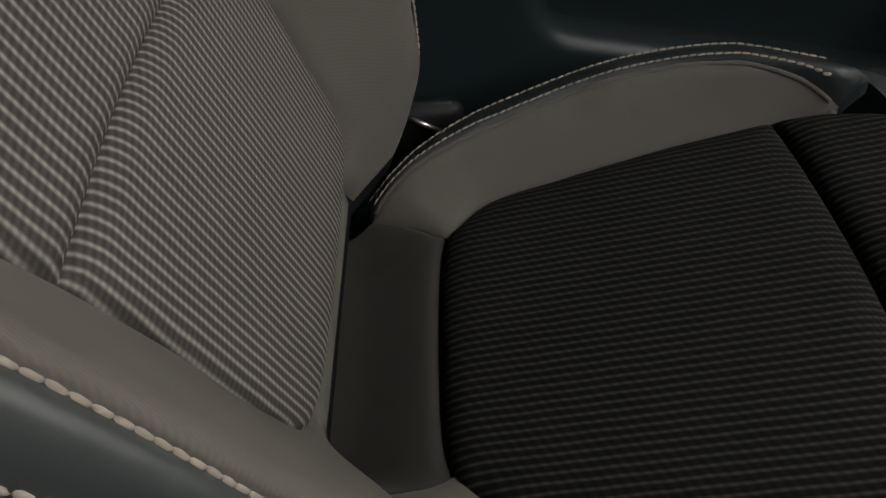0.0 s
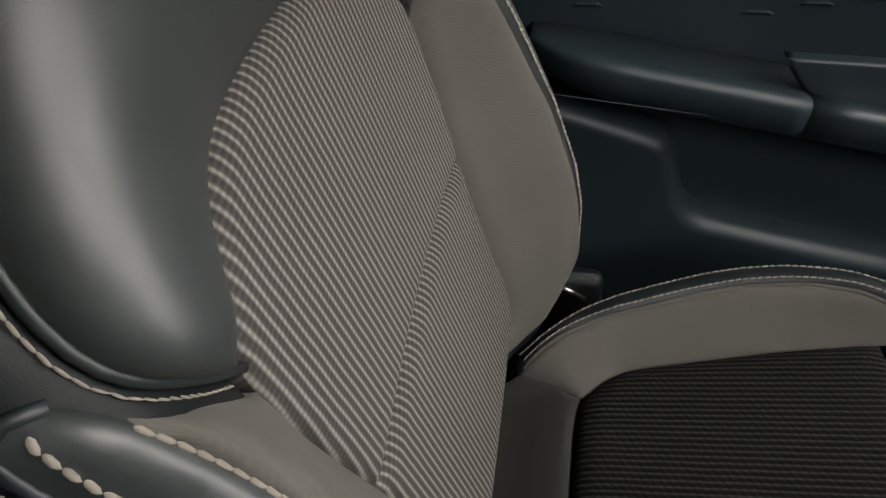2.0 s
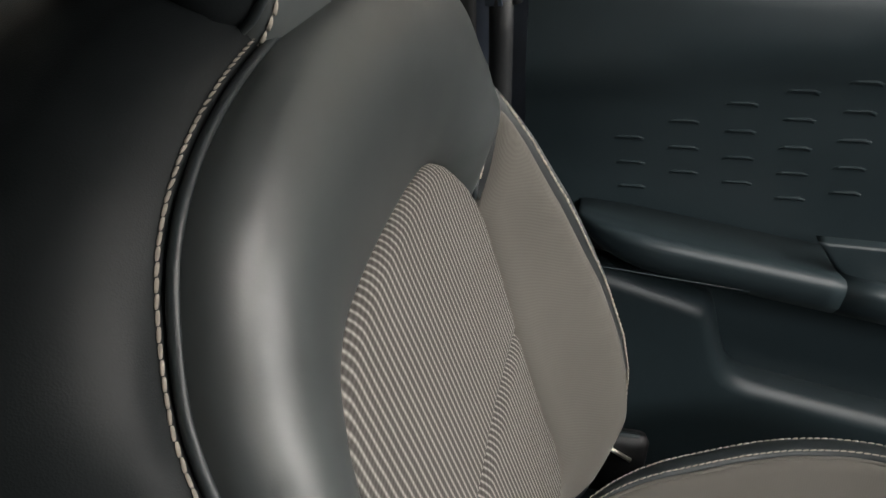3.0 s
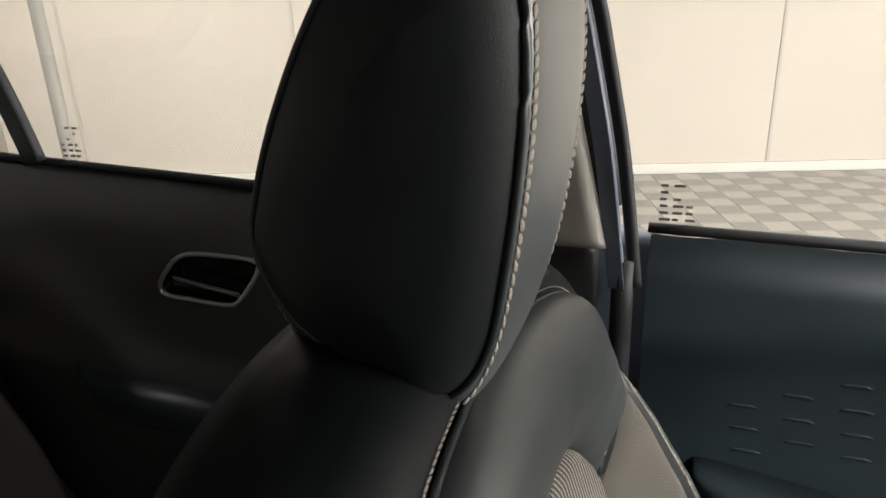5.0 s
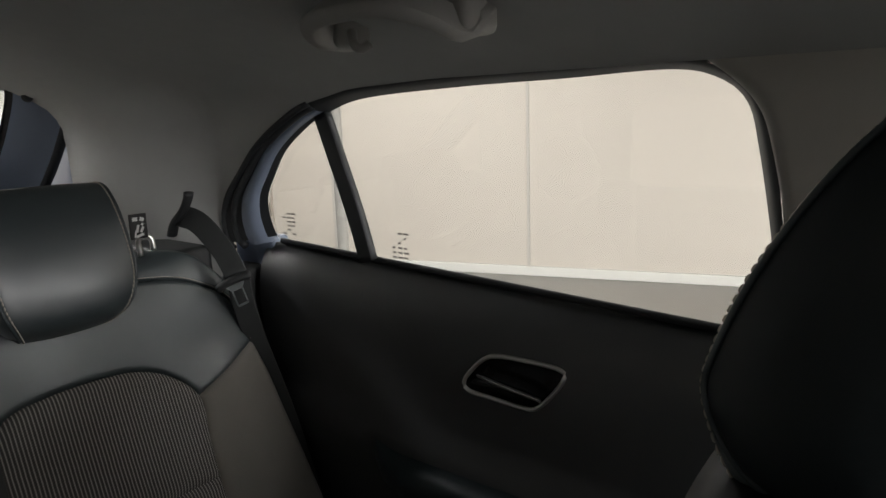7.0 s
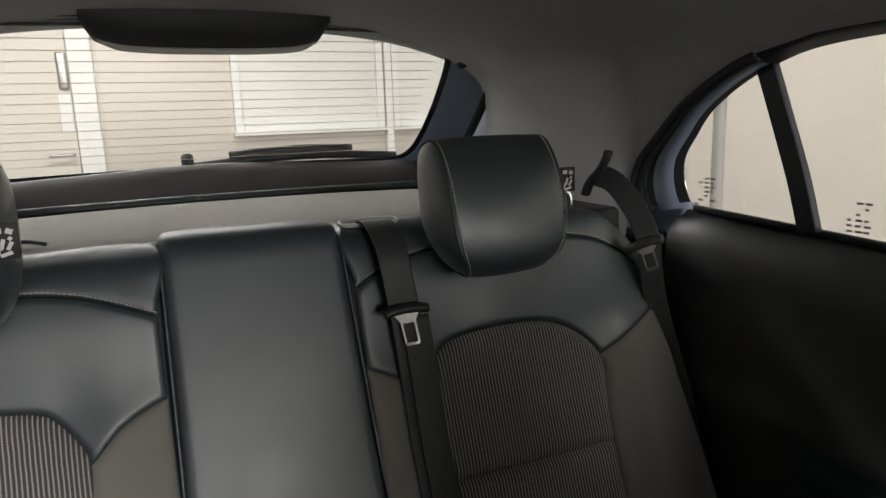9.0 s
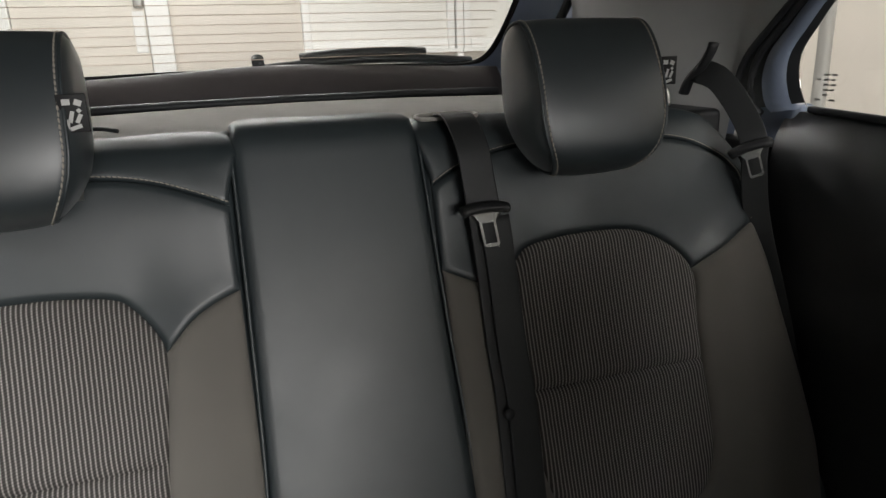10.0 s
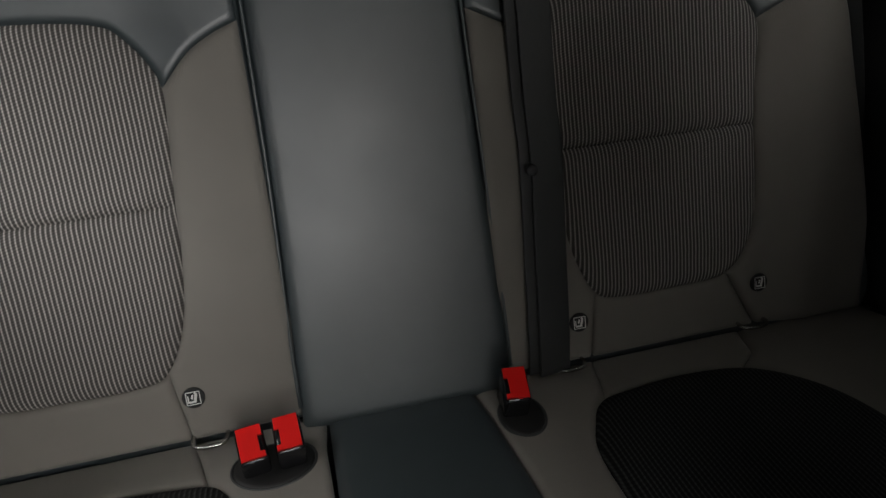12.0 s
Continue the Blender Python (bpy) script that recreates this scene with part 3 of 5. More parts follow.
def front_cushion(seat):
    base = []
    half = [(0.0, -0.085), (0.10, -0.085), (0.150, -0.050), (0.175, 0.02), (0.205, 0.10), (0.238, 0.20), (0.242, 0.28), (0.225, 0.36), (0.18, 0.44), (0.10, 0.50), (0.0, 0.51)]
    line = smooth_line(half + mirror(half)[1:-1], 0.015, True) + np.array([-0.395, 0])
    for push, deep in ((-0.03, 0.008), (-0.008, 0.006), (0.0, 0.012), (0.004, 0.03), (0.004, 0.07), (-0.02, 0.12), (-0.05, 0.15)):
        o = offset_line(line, push)
        base.append([Vector(on_cushion(u, v, -deep)) for u, v in o])
    body = loft("cushion", base, M_vinyl, seat, "black seat cushion body", cap_end=True)
    out_in = smooth_line([(-0.498, 0.041), (-0.528, 0.078), (-0.541, 0.145), (-0.553, 0.23), (-0.560, 0.316)])
    rear = smooth_line([(-0.498, 0.041), (-0.470, 0.036), (-0.40, 0.033), (-0.32, 0.034), (-0.284, 0.041)])
    inn = smooth_line([(-0.284, 0.041), (-0.256, 0.078), (-0.243, 0.145), (-0.235, 0.23), (-0.230, 0.316)])
    cross = smooth_line([(-0.560, 0.316), (-0.50, 0.322), (-0.395, 0.326), (-0.29, 0.322), (-0.230, 0.316)])
    panel("cushion_insert", join_lines(rear, inn, cross[::-1], out_in[::-1]), on_cushion, M_rib_dark, body, "dark ribbed cloth insert", 0.010, 0.026, 0.012)
    nose = smooth_line([(-0.560, 0.316), (-0.556, 0.36), (-0.535, 0.41), (-0.48, 0.465), (-0.395, 0.48), (-0.31, 0.465), (-0.255, 0.41), (-0.234, 0.36), (-0.230, 0.316)])
    panel("cushion_front", join_lines(nose, cross[::-1]), on_cushion, M_rib_dark, body, "dark ribbed cloth thigh panel", 0.010, 0.022, 0.012)
    for s in (1, -1):
        def fl(pts):
            return np.array([(-0.395 + s * (x + 0.395), y) for x, y in pts])
        crest = smooth_line([(-0.515, -0.022), (-0.5285, -0.006), (-0.557, 0.044), (-0.574, 0.096), (-0.594, 0.17), (-0.6015, 0.235), (-0.598, 0.28), (-0.585, 0.322), (-0.562, 0.368)])
        gap = rough_line([(-0.562, 0.368), (-0.560, 0.318)])
        heel = smooth_line([(-0.498, 0.041), (-0.508, 0.018), (-0.512, -0.005), (-0.515, -0.022)])
        panel("cushion_bolster", fl(join_lines(heel, crest, gap, out_in[::-1])), on_cushion, M_grey, body, "grey twill cushion bolster", 0.006, 0.014, 0.010)
        rim = smooth_line([(-0.536, -0.030), (-0.552, 0.0), (-0.582, 0.05), (-0.600, 0.10), (-0.619, 0.17), (-0.6265, 0.235), (-0.621, 0.285), (-0.606, 0.330), (-0.575, 0.392), (-0.562, 0.368)])
        panel("cushion_edging", fl(join_lines(crest, rim[::-1])), on_cushion, M_vinyl, body, "black leather cushion edging", 0.004, 0.008, 0.008)
        stitches("stitching", fl(crest[1:-1] - np.array([0.004, 0])), on_cushion, body, h=0.0048, pitch=0.0068, length=0.0060, width=0.0012, tall=0.0006)
        stitches("stitching", fl(rim[1:-8] + np.array([0.0045, 0])), on_cushion, body, h=0.0052, pitch=0.0068, length=0.0060, width=0.0012, tall=0.0006)
        tube("piping", [on_cushion(x, y, 0.001) for x, y in fl(crest[1:-1] + np.array([0.002, 0]))], 0.0022, M_grey, body)
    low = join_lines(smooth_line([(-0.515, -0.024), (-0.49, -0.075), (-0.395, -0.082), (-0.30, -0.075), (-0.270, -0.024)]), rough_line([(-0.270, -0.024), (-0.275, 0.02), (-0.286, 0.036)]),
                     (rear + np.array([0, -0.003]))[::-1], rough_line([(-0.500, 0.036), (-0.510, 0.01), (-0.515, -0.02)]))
    panel("rear_strip", low, on_cushion, M_strip, body, "grey twill strip behind the insert, darkened for the crease shade", 0.003, 0.010, 0.012)
    # recliner cover beside the cushion, and a bright tube for the highlight on its lever
    part("recliner_cover", box_bm(-0.655, -0.628, -0.10, 0.06, 0.60, 0.705, 0.012), M_plastic, seat, "black plastic recliner cover")
    part("lever", box_bm(-0.645, -0.636, -0.01, 0.050, 0.682, 0.706, 0.004), M_door, seat, "black recline lever")
    tube("lever_edge", [(-0.624, 0.008, 0.700), (-0.624, 0.040, 0.679)], 0.0028, M_chrome, seat, "bright tube for the highlight along the recline lever", 8)
    part("plinth", box_bm(-0.60, -0.19, -0.08, 0.40, 0.36, 0.55, 0.02), M_plastic, seat, "black seat base on its rails")
    return body


def headrest(name, label, cx, outline, half, middle, seat_group, narrow=1.0, side_material=None, band_material=None, posts=(), dome=0.014):
    """A padded headrest: a band that runs round the profile and two stitched side pieces."""
    top = thing(name, label, "headrest", seat_group)
    line = smooth_line(outline, 0.008, True)
    cen = line.mean(0)
    floor_z = line[:, 1].min()

    def wide(z):
        """Half the width at a height: rounded in towards the foot."""
        t = min(1.0, max(0.0, (cen[1] - z) / (cen[1] - floor_z)))
        return half * (1 - (1 - narrow) * t ** 2.4)
    rings = []
    cuts = [-1.0, -0.97, -0.9, -0.75, -0.5, -0.25, 0, 0.25, 0.5, 0.75, 0.9, 0.97, 1.0]
    for k in cuts:
        w = math.sqrt(max(0.0, 1 - min(1, abs(k)) ** 2.2))
        ring = []
        for y, z in line:
            dy, dz = middle(y, z)
            ring.append(Vector((cx + wide(z) * k, y + dy * w, z + dz * w)))
        rings.append(ring)
    band = loft("band", rings, band_material or M_head, top, "vinyl cushion band")
    for s in (-1, 1):
        def side(u, v, h, s=s):
            return (cx + s * (wide(v) + h), u, v)
        panel("side_panel", line, side, side_material or M_head, top, "black vinyl side panel", dome, 0.045 + dome, 0.010, sink=0.0015, skirt=0.004)
        tube("piping", [side(u, v, 0.0005) for u, v in line], 0.0022, M_vinyl, top, closed=True)

        inset = 0.0042
        lift = np.interp(1 - inset / half, cuts[7:], [math.sqrt(max(0.0, 1 - c ** 2.2)) for c in cuts[7:]])
        loop = np.concatenate([line, line[:1]])
        run = np.concatenate([[0], np.cumsum(np.linalg.norm(np.diff(loop, axis=0), axis=1))])

        def rim(a, w, h, s=s, inset=inset, lift=lift, loop=loop, run=run):
            """Along the seam, across it, and out of the band."""
            u, v = np.interp(a, run, loop[:, 0]), np.interp(a, run, loop[:, 1])
            x, y, z = side(u, v, 0)
            dy, dz = middle(u, v)
            d = Vector((u - cen[0], v - cen[1])).normalized()
            return (x - s * (inset + w), y + dy * lift + d.x * (0.0008 + h), z + dz * lift + d.y * (0.0008 + h))
        stitches("stitching", [(0.0, 0.0), (run[-1], 0.0)], rim, top, h=0.0006, pitch=0.0066, length=0.0056, width=0.0021, tall=0.0008)
    for px, a, b in posts:
        tube("post", rough_line([a, b], 0.01), 0.0055, M_chrome, top, "chrome headrest post", 12)
        mid = Vector(b)
        tube("post_sleeve", [mid + Vector((0, 0, -0.012)), mid + Vector((0, 0, 0.012))], 0.012, M_plastic, top, "black plastic post sleeve", 14)
    return top


seat = front_seat()
front_cushion(seat)
# unseen copy for the other side, behind the lens, added to block light
copy_thing(seat, Matrix.Translation((0.84, 0, 0)))
EGG = [(-0.296, 1.325), (-0.291, 1.355), (-0.273, 1.400), (-0.244, 1.450), (-0.210, 1.489), (-0.182, 1.502), (-0.163, 1.491), (-0.151, 1.466), (-0.147, 1.430), (-0.149, 1.385), (-0.156, 1.330), (-0.166, 1.283), (-0.184, 1.255), (-0.208, 1.250), (-0.245, 1.266), (-0.277, 1.287)]


def front_bulge(y, z):
    dy = 0.007 * ease(-0.22, -0.15, y) - 0.006 * ease(-0.22, -0.29, y)
    dz = 0.006 * ease(1.42, 1.50, z) - 0.035 * ease(1.34, 1.25, z)
    return dy - 0.012 * ease(1.33, 1.25, z), dz


headrest("front_headrest", "black vinyl headrest with pale stitching on the front seat", SX - 0.004, EGG, 0.070, front_bulge, "", narrow=0.97, dome=0.025, side_material=M_leather, band_material=M_yoke,
         posts=[(dx, (SX + dx, -0.262, 1.225), (SX + dx, -0.235, 1.30)) for dx in (-0.06, 0.055)])


# ---- rear bench ----
def rear_height(x, z):
    a = abs(x)
    h = 0.015 * ease(1.07, 1.20, z) - 0.005 * ease(1.22, 1.30, z)
    h += 0.013 * ease(0.265, 0.19, a) * ease(0.60, 0.75, z) * ease(1.19, 0.98, z)
    h += 0.020 * ease(0.56, 0.64, a) * ease(1.13, 1.0, z)
    h -= 0.010 * ease(0.75, 0.60, z) + 0.034 * max(0.0, (z - 1.243) / 0.047) ** 2
    return h


def on_rear(x, z, h):
    e = rear_height(x, z) + h
    return (x, -1.080 - 0.37 * (z - 0.66) + 0.938 * e, z + 0.347 * e)


def bench_back(s, inner):
    """One folding rear backrest; s = -1 is the left one. inner: its edge beside the middle panel."""
    f = np.array([s, 1])
    edge = [(inner, 0.60), (0.45, 0.585), (0.735, 0.59), (0.738, 0.72), (0.728, 0.83), (0.708, 0.97), (0.698, 1.09), (0.684, 1.17), (0.655, 1.225), (0.60, 1.272), (0.50, 1.288), (0.35, 1.290), (inner + 0.015, 1.290), (inner, 1.27), (inner, 1.0), (inner, 0.8)]
    line = smooth_line(edge, 0.018, True) * f
    rings = []
    for push, deep in ((-0.03, 0.010), (-0.006, 0.007), (0.0, 0.012), (0.003, 0.028), (0.003, 0.07), (-0.01, 0.11), (-0.04, 0.125)):
        o = offset_line(line, push)
        rings.append([Vector(on_rear(u, v, -deep)) for u, v in o])
    body = loft("backrest", rings, M_vinyl, bench, "folding backrest with black vinyl shoulders", cap_end=True)
    ins_hi = smooth_line([(0.245, 0.889), (0.238, 0.95), (0.232, 1.005), (0.236, 1.035), (0.262, 1.073), (0.292, 1.092), (0.38, 1.100), (0.47, 1.094), (0.53, 1.066), (0.567, 1.020), (0.562, 0.95), (0.559, 0.889)])
    ins_lo = smooth_line([(0.559, 0.889), (0.559, 0.80), (0.548, 0.735), (0.508, 0.684), (0.42, 0.677), (0.33, 0.678), (0.295, 0.692), (0.265, 0.75), (0.250, 0.83), (0.245, 0.889)])
    seam = rough_line([(0.245, 0.889), (0.559, 0.889)])
    panel("upper_insert", join_lines(ins_hi, seam[::-1]) * f, on_rear, M_rib_rear, body, "ribbed grey cloth insert", 0.006, 0.020, 0.013)
    panel("lower_insert", join_lines(ins_lo, seam) * f, on_rear, M_rib_rear, body, "ribbed grey cloth insert", 0.006, 0.020, 0.013)
    k = int(np.argmin(np.abs(ins_hi[:, 0] - 0.236) + np.abs(ins_hi[:, 1] - 1.030)))
    m = int(np.argmin(np.abs(ins_hi[:, 0] - 0.566) + np.abs(ins_hi[:, 1] - 1.022)))
    wing_in = smooth_line([(inner + 0.004, 1.083), (0.160, 1.074), (0.195, 1.055), (0.2315, 1.020)]) if inner < 0.135 else smooth_line([(inner + 0.004, 1.073), (0.18, 1.056), (0.21, 1.042), (0.2345, 1.026)])
    wing_out = smooth_line([ins_hi[m], (0.60, 1.040), (0.635, 1.056), (0.690, 1.083)])
    crown = smooth_line([(0.690, 1.083), (0.677, 1.148), (0.659, 1.172), (0.637, 1.190), (0.589, 1.214), (0.525, 1.227), (0.42, 1.232), (0.296, 1.231), (0.232, 1.222), (0.180, 1.205), (inner + 0.004, 1.186)])
    down = rough_line([(inner + 0.004, 1.186), (inner + 0.004, 1.085)])
    panel("shoulder_panel", join_lines(wing_in, ins_hi[k:m + 1], wing_out, crown, down) * f, on_rear, M_vinyl, body, "smooth black vinyl shoulder panel", 0.004, 0.010, 0.013, sink=0.002)
    stitches("stitching", (crown + np.array([0, 0.0048])) * f, on_rear, body, h=0.0040, pitch=0.0062, length=0.0056, width=0.0017, tall=0.0006)
    top_edge = smooth_line([(inner + 0.004, 1.190), (inner + 0.004, 1.286), (0.35, 1.287), (0.50, 1.285), (0.60, 1.268), (0.652, 1.222), (0.686, 1.168), (0.692, 1.10)])
    panel("top_panel", join_lines(top_edge, (crown + np.array([0.0, 0.0008]))) * f, on_rear, M_vinyl, body, "black vinyl top panel", 0.004, 0.007, 0.015, sink=0.002)
    inner_side = np.concatenate([ins_lo[ins_lo[:, 0] < 0.297][:], ins_hi[:k + 1]])
    low_in = rough_line([(inner + 0.004, 1.07 if inner < 0.135 else 1.06), (inner + 0.004, 0.60), (0.285, 0.597), (0.2965, 0.690)])
    panel("inner_wing", join_lines(wing_in[::-1], low_in, inner_side) * f, on_rear, M_grey, body, "grey twill side wing", 0.005, 0.014, 0.013)
    outer_side = np.concatenate([ins_hi[m:], ins_lo[ins_lo[:, 0] > 0.50]])
    outline = join_lines(outer_side, rough_line([(0.509, 0.684), (0.56, 0.597), (0.733, 0.595)]), smooth_line([(0.733, 0.595), (0.736, 0.72), (0.726, 0.83), (0.706, 0.97), (0.694, 1.083)]), wing_out[::-1])
    panel("outer_wing", outline * f, on_rear, M_grey, body, "grey twill side wing", 0.005, 0.014, 0.013)
    foot = ins_lo[(ins_lo[:, 0] >= 0.2945) & (ins_lo[:, 0] <= 0.509) & (ins_lo[:, 1] < 0.70)]
    panel("lower_strip", join_lines(foot, rough_line([(0.296, 0.690), (0.287, 0.597), (0.558, 0.597), (0.508, 0.684)])) * f, on_rear, M_grey, body, "grey twill lower strip", 0.004, 0.010, 0.013)
    return body


bench = thing("rear_bench", "rear bench seat of black vinyl, grey twill and ribbed cloth", "car seat")
bench_back(-1, 0.140)
bench_back(1, 0.130)


def middle_panel():
    rings = []
    half = [(-0.152, 0.60), (-0.149, 0.74), (-0.142, 0.9), (-0.137, 1.03), (-0.134, 1.15), (-0.131, 1.26), (-0.116, 1.297), (0.0, 1.302), (0.110, 1.303), (0.122, 1.27), (0.124, 1.1), (0.128, 0.9), (0.137, 0.7), (0.140, 0.60), (0.13, 0.588), (0.0, 0.585), (-0.14, 0.586)]
    line = smooth_line(half, 0.014, True)

    def flat(u, v, h):
        h += 0.006 - 0.034 * max(0.0, (v - 1.258) / 0.045) ** 2
        return (u, -1.080 - 0.37 * (v - 0.66) + 0.938 * h, v + 0.347 * h)
    for push, h in ((0.0, -0.06), (0.0, 0.0)):
        rings.append([Vector(flat(u, v, h)) for u, v in offset_line(line, push)])
    top = loft("middle_backrest", rings, M_vinyl, bench, "smooth black vinyl middle backrest")
    panel("face", line, flat, M_vinyl, top, "smooth black vinyl face", 0.010, 0.016, 0.014, sink=0.0, skirt=0.06)
    for edge in ([(-0.1525, 0.62), (-0.150, 0.74), (-0.143, 0.9), (-0.138, 1.03), (-0.135, 1.15), (-0.132, 1.25)], [(0.123, 1.25), (0.125, 1.1), (0.129, 0.9), (0.138, 0.7), (0.140, 0.62)]):
        tube("piping", [flat(u + (-0.001 if u < 0 else 0.001), v, 0.006) for u, v in smooth_line(edge, 0.02)], 0.0024, M_vinyl, top)
    return top


middle_panel()
REAR_EGG = [(-1.142, 1.235), (-1.136, 1.27), (-1.146, 1.32), (-1.168, 1.370), (-1.196, 1.402), (-1.225, 1.409), (-1.255, 1.396), (-1.268, 1.36), (-1.262, 1.30), (-1.244, 1.245), (-1.215, 1.213), (-1.178, 1.210)]


def rear_bulge(y, z):
    return 0.008 * ease(-1.2, -1.14, y), 0.004 * ease(1.33, 1.41, z) - 0.006 * ease(1.27, 1.21, z)


for s in (-1, 1):
    headrest("rear_headrest", "black vinyl rear headrest with pale stitching", -0.350 if s < 0 else 0.377, REAR_EGG, 0.092, rear_bulge, "rear headrests", narrow=0.62,
             posts=[(dx, (0.357 * s + dx, -1.268, 1.215), (0.357 * s + dx, -1.275, 1.285)) for dx in (-0.05, 0.05)])


def child_label(x, y, z, wide, s):
    """A black loop label with white warning pictures, sewn into the headrest's side."""
    top = thing("child_seat_label", "black fabric label with white pictogram sewn to the headrest", "label", "headrest labels")
    part("cloth", box_bm(x, x + wide, y - 0.0012, y + 0.0012, z - 0.022, z + 0.017, 0.0006), M_label, top)
    c = x + wide / 2
    f = y + 0.0016
    bm = bmesh.new()
    for px, pz, w, h, r in ((-0.006, 0.010, 0.007, 0.006, 0.4), (0.005, 0.011, 0.008, 0.006, 0.0), (-0.005, -0.006, 0.004, 0.010, 0.5), (0.002, -0.004, 0.004, 0.012, 0.3), (-0.001, -0.015, 0.012, 0.004, -0.3), (0.006, -0.012, 0.003, 0.011, 0.2), (-0.006, 0.002, 0.004, 0.004, 0.78)):
        vs = []
        for a, b in ((-1, -1), (1, -1), (1, 1), (-1, 1)):
            u, v = a * w / 2, b * h / 2
            vs.append(bm.verts.new((c + px + u * math.cos(r) - v * math.sin(r), f, z - 0.002 + pz + u * math.sin(r) + v * math.cos(r))))
        bm.faces.new(vs)
    part("pictogram", bm, M_white, top, "white printed pictogram", smooth=False)
    return top


child_label(-0.499, -1.200, 1.341, 0.028, -1)
child_label(0.262, -1.150, 1.330, 0.028, 1)


# rear cushions
def on_bench(x, y, h):
    z = 0.600 + 0.10 * (y + 1.05) - 0.045 * ease(-0.72, -0.52, y)
    a = abs(x)
    z += 0.010 * ease(0.58, 0.66, a) - 0.012 * ease(-0.99, -1.06, y)
    return (x, y - 0.1 * h, z + h)


def bench_cushion():
    half = [(-0.735, -1.075), (0.0, -1.085), (0.735, -1.075), (0.745, -0.9), (0.74, -0.6), (0.70, -0.545), (0.0, -0.53), (-0.70, -0.545), (-0.74, -0.6), (-0.745, -0.9)]
    line = smooth_line(half, 0.03, True)
    rings = []
    for push, deep in ((-0.02, 0.01), (0.0, 0.012), (0.004, 0.04), (0.0, 0.12), (-0.03, 0.18)):
        rings.append([Vector(on_bench(u, v, -deep)) for u, v in offset_line(line, push)])
    body = loft("cushion", rings, M_vinyl, bench, "black cushion body", cap_end=True)
    mid = join_lines(rough_line([(0.108, -1.062), (0.108, -0.86), (0.118, -0.56)]), rough_line([(0.118, -0.56), (-0.135, -0.56)]), rough_line([(-0.135, -0.56), (-0.116, -0.85), (-0.099, -1.01), (-0.095, -1.062)]), rough_line([(-0.095, -1.062), (0.108, -1.062)]))
    panel("middle_pad", mid, on_bench, M_vinyl, body, "smooth black vinyl middle pad", 0.006, 0.016, 0.016)
    for s in (-1, 1):
        f = np.array([s, 1])
        ins = smooth_line([(0.250, -0.966), (0.226, -0.930), (0.209, -0.885), (0.207, -0.80), (0.215, -0.66), (0.235, -0.58), (0.40, -0.565), (0.56, -0.58), (0.585, -0.70), (0.572, -0.83), (0.540, -0.909), (0.476, -0.966), (0.39, -0.982), (0.30, -0.976)], 0.01, True)
        panel("cushion_insert", ins * f, on_bench, M_rib_dark, body, "dark ribbed cloth insert", 0.012, 0.024, 0.013)
        k0 = int(np.argmin(np.hypot(ins[:, 0] - 0.255, ins[:, 1] + 0.968)))
        k1 = int(np.argmin(np.hypot(ins[:, 0] - 0.470, ins[:, 1] + 0.968)))
        ring = np.roll(ins, -k0, axis=0)
        e = (k1 - k0) % len(ins)
        inner_x = 0.138 if s < 0 else 0.120
        start_x = 0.099 if s < 0 else 0.112
        path_in = ring[:e + 1]
        path_back = ring[e:]
        # behind the insert
        panel("rear_piece", join_lines(path_back, [ring[0]], rough_line([ring[0], (0.272, -1.020), (0.285, -1.066)]), rough_line([(0.285, -1.066), (0.53, -1.066), (0.505, -1.0), ring[e]])) * f, on_bench, M_grey, body, "grey twill piece", 0.004, 0.010, 0.014)
        low = int(np.argmin(np.hypot(path_in[:, 0] - 0.235, path_in[:, 1] + 0.58)))
        far = int(np.argmin(np.hypot(path_in[:, 0] - 0.56, path_in[:, 1] + 0.58)))
        panel("inner_piece", join_lines(rough_line([(0.285, -1.066), (start_x, -1.066), (start_x + 0.004, -1.01), (inner_x - 0.02 if s < 0 else inner_x - 0.008, -0.86), (inner_x, -0.56), ring[low]]), path_in[:low + 1][::-1], rough_line([ring[0], (0.272, -1.020), (0.285, -1.062)])) * f, on_bench, M_grey, body, "grey twill piece", 0.004, 0.010, 0.014)
        panel("outer_piece", join_lines(path_in[far:], rough_line([ring[e], (0.505, -1.0), (0.53, -1.066), (0.735, -1.066), (0.74, -0.9), (0.735, -0.56), ring[far]])) * f, on_bench, M_grey, body, "grey twill piece", 0.004, 0.010, 0.014)
    return body


cushion = bench_cushion()


